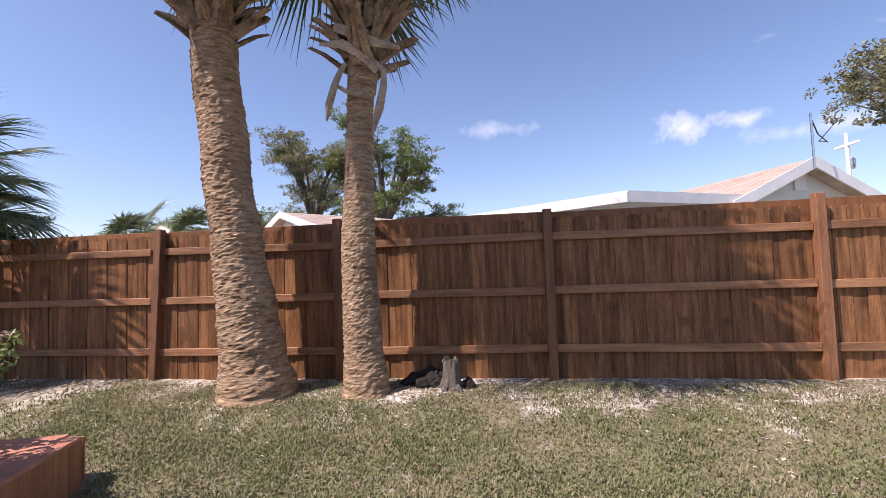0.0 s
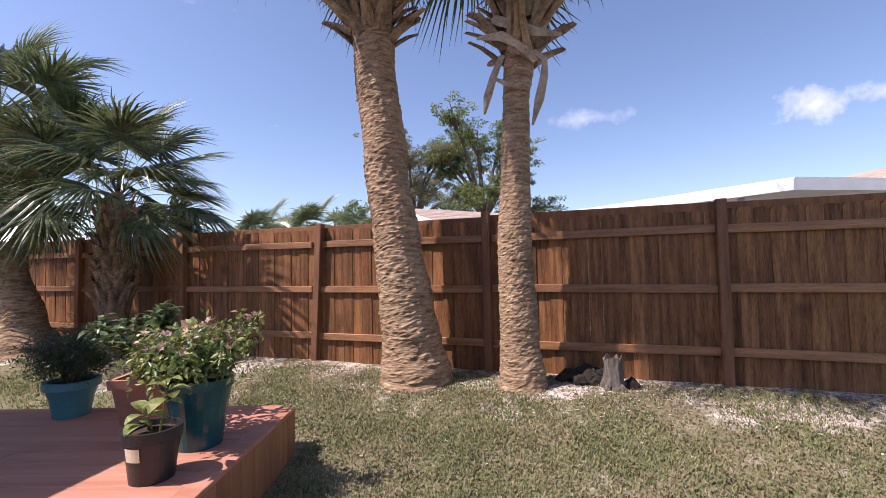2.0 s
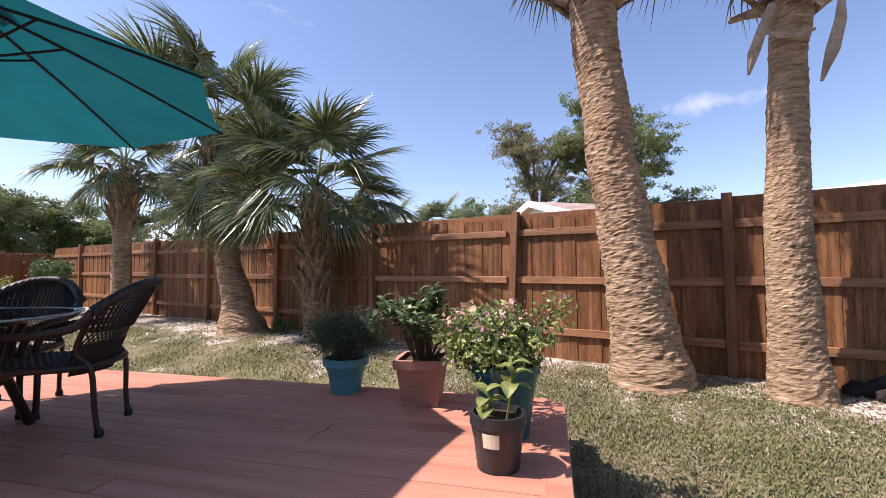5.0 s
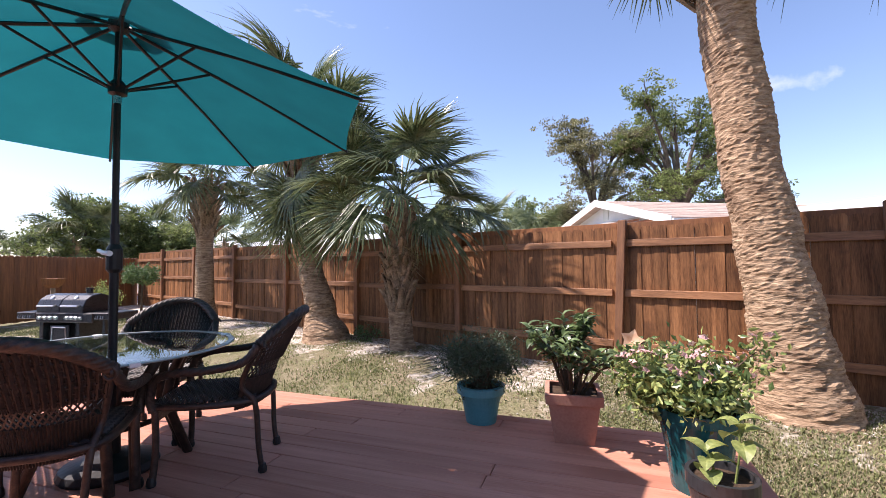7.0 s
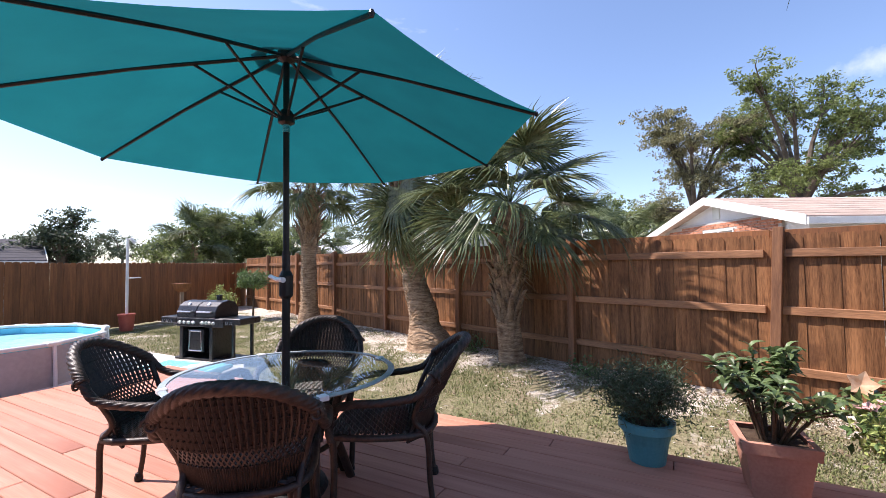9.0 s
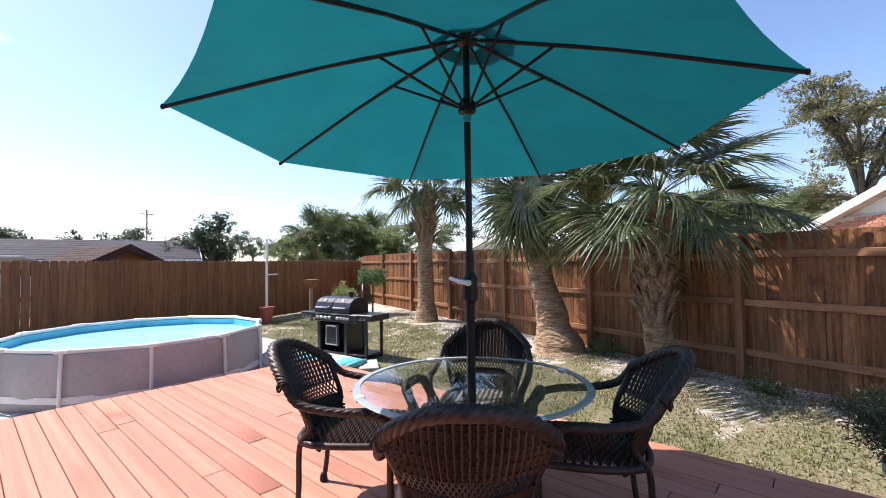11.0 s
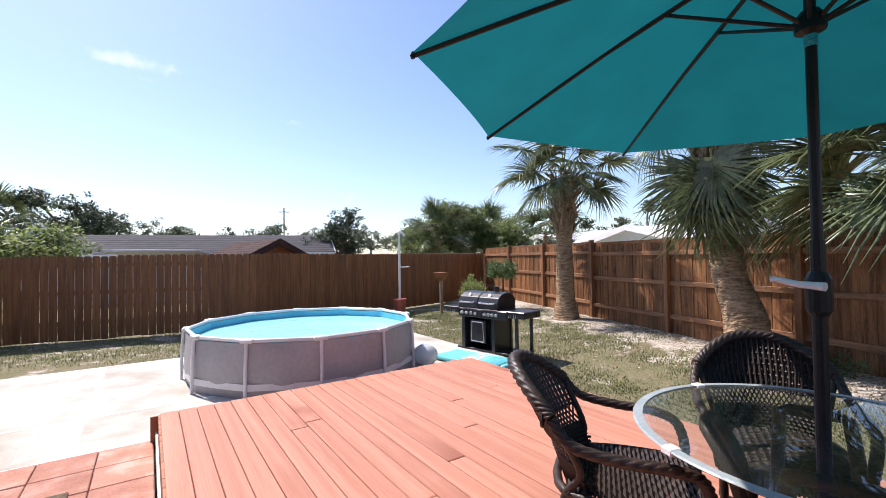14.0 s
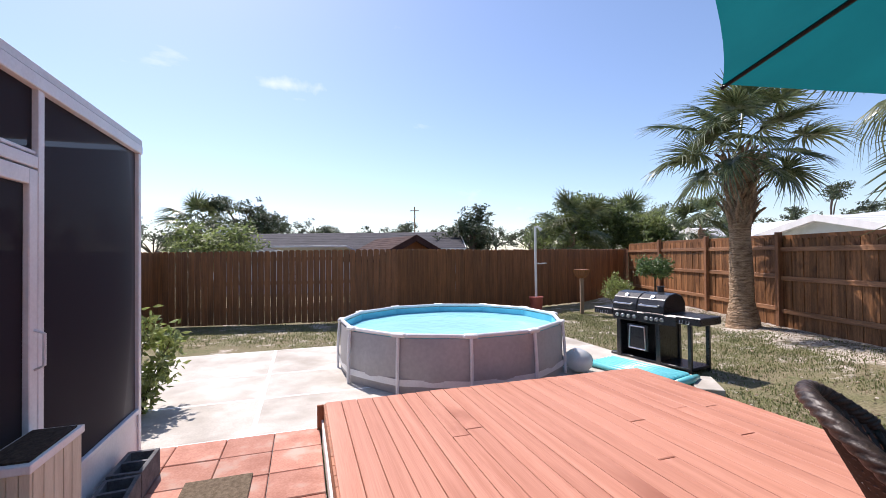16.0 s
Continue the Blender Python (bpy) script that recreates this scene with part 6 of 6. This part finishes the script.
# low white metal-roofed houses beyond the corner
for (x, y), turn, w, d, wh, rs, lab in (((-34.0, 15.0), -88, 7.0, 17.0, 2.2, 0.85, "long low house with bright white metal roof beyond the corner"), ((-26.5, 11.4), 2, 6.0, 4.0, 2.1, 0.72, "pale green gable wing under a white metal roof"), ((-18.6, 11.2), 2, 6.4, 4.0, 2.05, 0.70, "second pale green gable wing under a white metal roof")):
    hw = gable_house("white_roof_house", lab, Matrix.Translation((x, y, -0.1)) @ Matrix.Rotation(radians(turn), 4, "Z"), w, d, wh, rs, stucco, white_roof)
# grey-roofed house past the end fence, and a brown shed
hg = gable_house("grey_roof_house", "long house with grey shingle roof behind the end fence", Matrix.Translation((-28.0, -1.2, -0.1)) @ Matrix.Rotation(radians(180 + 3), 4, "Z"), 6.4, 11.6, 1.98, 0.86, pale_siding, grey_shingle)
hs = gable_house("garden_shed", "shed with rusty brown shingle roof behind the end fence", Matrix.Translation((-19.2, -2.8, -0.1)) @ Matrix.Rotation(radians(125), 4, "Z"), 2.5, 2.6, 1.62, 0.62, back_wood, rust_shingle, over=0.25, trim=rust_shingle)
lean = part("lean_to_roof", slab((0, 0, 0), (3.2, 2.5, 0.06), 0.004), white_roof)
lean.matrix_basis = Matrix.Translation((-19.6, -6.2, 1.80)) @ Matrix.Rotation(radians(-4), 4, "Y") @ Matrix.Rotation(radians(2), 4, "Z")
tagged(lean, "flat white corrugated lean-to roof behind the end fence", "roof")
bm = bmesh.new()
for x, y in ((-20.9, -7.2), (-18.3, -7.2), (-20.9, -5.2), (-18.3, -5.2)):
    box(bm, (x, y, 0.78), (0.09, 0.09, 1.95))
tagged(part("lean_to_posts", bm, pole_wood), "timber posts carrying the lean-to roof", "posts")


# ---- trees ----
def tree(label, at, height, lobes, count, size, mat, seed, trunk_r=0.18, spread=0.35, limbs=16, gaps=0.62, group="trees beyond the fence"):
    """A tapered trunk with limbs to the lobes (x, y, z, rx, ry, rz) and loose leaves round the twigs."""
    gg = np.random.default_rng(seed)
    th = thing("tree", Matrix.Translation(at), label, "tree", group)
    bm = bmesh.new()
    fork = height * 0.42
    tube(bm, [(0, 0, -0.3), (0.03 * height, 0, fork * 0.5), (0, 0.02 * height, fork)], [trunk_r * 1.25, trunk_r, trunk_r * 0.8], 10)
    ends = []
    for li, (x, y, z, rx, ry, rz) in enumerate(lobes):
        tube(bm, [(0, 0.02 * height, fork * 0.95), (x * 0.45, y * 0.45, fork + (z - fork) * 0.55), (x, y, z)], [trunk_r * 0.6, trunk_r * 0.38, trunk_r * 0.14], 7)
        e = twig_ends(gg, limbs, (x, y, z), (rx, ry, rz))
        ends.append(e)
        for q in e[: limbs // 2]:
            tube(bm, [(x * 0.7, y * 0.7, fork + (z - fork) * 0.75), (0.5 * (x + q[0]), 0.5 * (y + q[1]), 0.5 * (z + q[2])), tuple(q)], [trunk_r * 0.16, trunk_r * 0.10, trunk_r * 0.03], 5)
    part("trunk", bm, tree_bark, th)
    e = np.concatenate(ends)
    e = np.concatenate([e, e + gg.normal(0, 1, e.shape) * spread * np.array((1.0, 1.0, 0.5)), e + gg.normal(0, 1, e.shape) * spread * np.array((1.0, 1.0, 0.5))])
    v, f = leaf_sprays(gg, e, spread * 0.8, count, size)
    soup("crown", v, f, mat, th)
    return th


def lobes_round(seed, n, r, z0, z1, rr):
    q = random.Random(seed)
    return [(r * q.uniform(0.3, 1) * math.cos(i * 2.4), r * q.uniform(0.3, 1) * math.sin(i * 2.4), z0 + (z1 - z0) * q.random(), rr * q.uniform(0.7, 1.2), rr * q.uniform(0.7, 1.2), rr * q.uniform(0.6, 1.0)) for i in range(n)]


tree("tall olive-green tree with open feathery crown behind the house", (-9.6, 24.0, 0), 10.0, lobes_round(1, 16, 3.4, 4.2, 9.0, 1.15), 32000, 0.125, tree_olive, 101, 0.22, 0.36, 18)
tree("dark green spreading tree behind the house", (-5.4, 24.5, 0), 10.0, lobes_round(2, 18, 3.6, 4.2, 9.8, 1.15), 38000, 0.13, tree_leaf, 102, 0.25, 0.34, 18)
tree("small dark green tree behind the palms", (-16.5, 30.0, 0), 6.0, lobes_round(3, 8, 2.2, 3.4, 6.0, 1.2), 8000, 0.22, tree_leaf, 103, 0.16, 0.4)
tree("olive-brown tree crown beyond the gabled house", (14.9, 14.5, 0), 8.6, lobes_round(4, 10, 2.4, 4.6, 8.0, 1.3), 14000, 0.12, tree_olive, 104, 0.2, 0.24)
tree("bushy green tree behind the end fence", (-25.5, 4.7, 0), 4.6, lobes_round(5, 14, 2.0, 1.8, 4.1, 0.9), 30000, 0.12, tree_leaf, 105, 0.14, 0.36)
tree("bushy light green tree above the fence corner", (-25.5, 7.8, 0), 3.6, lobes_round(6, 12, 1.8, 1.5, 3.0, 0.8), 24000, 0.12, tree_leaf, 106, 0.12, 0.36)
tree("dark open tree beyond the shed", (-27.0, -0.3, 0), 4.2, lobes_round(7, 8, 1.2, 2.0, 3.8, 0.6), 7500, 0.14, tree_leaf_far, 107, 0.16, 0.28)
tree("dark sprawling oak far beyond the grey roof", (-34.0, -15.5, 0), 5.8, lobes_round(8, 10, 2.4, 2.8, 5.4, 0.95), 9500, 0.19, tree_leaf_far, 108, 0.2, 0.30)
tree("leafy shrub tree behind the end fence", (-18.5, -9.4, 0), 3.0, lobes_round(9, 7, 1.4, 1.5, 2.6, 0.7), 5000, 0.14, tree_leaf, 109, 0.08, 0.3)
q = random.Random(12)
for i in range(36):
    a = radians(108 + i * 3.5 + q.uniform(-1, 1))
    d = q.uniform(55, 80)
    hgt = (q.uniform(5.4, 8.2) if i > 15 else q.uniform(7.5, 10.0)) * d / 68
    tree("distant pine-like tree on the skyline", (-5 + d * math.cos(a), d * math.sin(a), 0), hgt, lobes_round(200 + i, 7, 3.0, hgt * 0.5, hgt * 0.92, 1.2), 2600, 0.30, tree_leaf_far, 300 + i, 0.2, 0.36, 12, group="skyline trees")
for x, y, zt, sc in ((-14.5, 20.5, 3.3, 1.6), (-12.2, 22.5, 3.0, 1.4), (-18.5, 21.0, 3.3, 1.6), (-27.0, 8.0, 3.1, 1.2), (-24.0, 4.2, 2.9, 1.1), (-33.5, -18.6, 4.0, 1.5), (-23.6, 10.0, 3.0, 1.1)):
    palm("distant cabbage palm beyond the fence", (x, y, 0.0), [(0, 0, -0.1, 0.2), (0, 0, 1.0, 0.18), (0.05, 0, zt - 0.4, 0.16)], (0.05, 0, zt - 0.35), (zt - 1.4, zt - 0.5, 6, 1.0), crown(int(zt * 50 + x * x), 16, -45, 75, sc, sc * 1.2), int(100 + zt * 10), 0.006, group="far palms")

# ---- utility poles and wires ----
def utility_pole(at, h, label, mat):
    th = thing("utility_pole", Matrix.Translation(at), label, "utility pole", "utility poles")
    bm = bmesh.new()
    tube(bm, [(0, 0, -0.3), (0, 0, h)], [0.10, 0.07], 8)
    part("pole", bm, mat, th)
    part("crossarm", slab((0, 0, h - 0.5), (0.1, 1.2, 0.1), 0.005), mat, th)
    bm = bmesh.new()
    lathe(bm, [(0.10, h - 1.5), (0.12, h - 1.45), (0.12, h - 1.1), (0.08, h - 1.05)], 12)
    part("transformer", bm, steel, th, m=Matrix.Translation((0.14, 0, 0)))
    return th


utility_pole((-60.0, -5.6, 0), 8.0, "slim far utility pole on the skyline", pole_wood)
utility_pole((15.6, 20.0, 0), 6.4, "pale utility pole beyond the gabled house", white_paint)
mast = thing("antenna_mast", Matrix.Translation((7.0, 9.0, 3.2)), "thin roof antenna mast with looped cable", "antenna")
bm = bmesh.new()
tube(bm, [(0, 0, -0.3), (0, 0, 0.75)], 0.02, 6)
part("mast", bm, steel, mast)
bm = bmesh.new()
tube(bm, [(0, 0, 0.65), (0.3, 0.3, 0.42), (0.8, 0.8, 0.38), (1.6, 2.2, 0.75), (5.4, 6.9, 2.6)], 0.012, 5)
part("cable", bm, dark_metal, mast)


dish = thing("satellite_dish", Matrix.Translation((-24.0, -11.9, 0.0)), "pale grey dish on a thin pole beyond the end fence", "satellite dish")
bm = bmesh.new()
tube(bm, [(0, 0, 0), (0, 0, 2.75)], 0.04, 8)
part("pole", bm, steel, dish)
bm = bmesh.new()
lathe(bm, [(0.02, 0.0), (0.18, 0.03), (0.32, 0.11), (0.34, 0.12), (0.33, 0.14), (0.02, 0.04)], 20)
part("reflector", bm, alu_white, dish, m=Matrix.Translation((0.08, 0, 2.8)) @ Matrix.Rotation(radians(70), 4, "Y"))

# ---- grass tufts on the lawn ----
def grass_patch(name, label, mat, seed, count, x0, x1, y0, y1, h, keep):
    gg = np.random.default_rng(seed)
    x, y = gg.uniform(x0, x1, count), gg.uniform(y0, y1, count)
    rel = np.stack([x - DECK.x, y - DECK.y], 1)
    u, v = rel @ np.array(DU.xy), rel @ np.array(DV.xy)
    ok = ~((u > -0.12) & (v > -0.12) & (u < 11.9) & (v < 7))
    ok &= np.array([noise.noise(Vector((a * 1.2 + seed, b * 1.2, 5))) + 0.4 * noise.noise(Vector((a * 4, b * 4, 9))) + c > keep + 0.5 * smoothstep(3.4, 4.8, b) + (0.9 * smoothstep(2.0, 0.9, b) if y0 > 0 else 0.0) for a, b, c in zip(x, y, gg.uniform(-0.55, 0.55, count))])
    x, y = x[ok], y[ok]
    z = np.array([ground_z(a, b) for a, b in zip(x, y)]) - 0.004
    n = len(x)
    a = gg.uniform(0, 6.283, n)
    hh = h * gg.uniform(0.5, 1.4, n)
    lean = gg.uniform(0.2, 1.1, n) * hh
    w = gg.uniform(0.003, 0.0065, n)
    p = np.stack([x, y, z], 1)
    side = np.stack([-np.sin(a) * w, np.cos(a) * w, 0 * a], 1)
    mid = p + np.stack([np.cos(a) * lean * 0.35, np.sin(a) * lean * 0.35, hh * 0.65], 1)
    tip = p + np.stack([np.cos(a) * lean, np.sin(a) * lean, hh], 1)
    vs = np.stack([p - side, p + side, mid + side * 0.8, mid - side * 0.8, tip], 1).reshape(-1, 3)
    fs = []
    for i in range(n):
        o = 5 * i
        fs.append((o, o + 1, o + 2, o + 3))
        fs.append((o + 3, o + 2, o + 4))
    ob = soup(name, vs, fs, mat)
    return tagged(ob, label, "grass", kind="stuff")


grass_patch("grass", "short green lawn grass in ragged tufts", grass_blade, 61, 190000, -3.2, 5.0, 0.8, 5.0, 0.028, -0.22)
grass_patch("dry_grass", "straw-coloured dry lawn grass", dry_blade, 62, 110000, -3.2, 5.0, 0.8, 5.0, 0.024, -0.40)
grass_patch("far_grass", "thin lawn grass further down the garden", grass_blade, 63, 130000, -16.5, -3.2, 0.6, 5.0, 0.034, -0.02)
grass_patch("back_grass", "thin lawn grass along the end fence", grass_blade, 64, 40000, -17.0, -12.0, -8.0, 2.0, 0.04, -0.2)


# ---- litter: wood chips, dead leaf scraps and pale sand crumbs along the fence and over the lawn ----
def litter(name, label, mat, seed, count, near_fence, size):
    gg = np.random.default_rng(seed)
    x = gg.uniform(-16, 5, count)
    y = np.where(gg.random(count) < near_fence, 5.2 - np.abs(gg.normal(0, 0.55, count)), gg.uniform(0.8, 5.1, count))
    rel = np.stack([x - DECK.x, y - DECK.y], 1)
    u, v = rel @ np.array(DU.xy), rel @ np.array(DV.xy)
    ok = ~((u > -0.1) & (v > -0.1)) & (y < 5.22)
    x, y = x[ok], y[ok]
    n = len(x)
    z = np.array([ground_z(a, b) for a, b in zip(x, y)]) + 0.006
    a = gg.uniform(0, 6.283, n)
    s = size * gg.uniform(0.4, 1.6, n)
    w = s * gg.uniform(0.25, 0.8, n)
    c = np.stack([x, y, z], 1)
    d = np.stack([np.cos(a) * s, np.sin(a) * s, gg.uniform(-0.3, 0.3, n) * s], 1)
    e = np.stack([-np.sin(a) * w, np.cos(a) * w, gg.uniform(-0.3, 0.3, n) * w], 1)
    top = c + np.stack([0 * a, 0 * a, 0.35 * w], 1)
    vs = np.stack([c - d, c - e, c + d, c + e, top], 1).reshape(-1, 3)
    fs = []
    for i in range(n):
        o = 5 * i
        fs += [(o, o + 1, o + 4), (o + 1, o + 2, o + 4), (o + 2, o + 3, o + 4), (o + 3, o, o + 4)]
    return tagged(soup(name, vs, fs, mat), label, "litter", kind="stuff")


chip_pale = surf("bleached_chips", (0.34, 0.295, 0.24), (0.55, 0.51, 0.45), 9, 0.9, bump=0.0, island=0.3)
chip_brown = surf("brown_leaf_litter", (0.12, 0.085, 0.055), (0.27, 0.20, 0.135), 9, 0.9, bump=0.0, island=0.4)
litter("pale_litter", "bleached wood chips and shell sand crumbs on the ground", chip_pale, 71, 6500, 0.78, 0.016)
litter("brown_litter", "brown leaf scraps scattered over the lawn", chip_brown, 72, 16000, 0.55, 0.018)
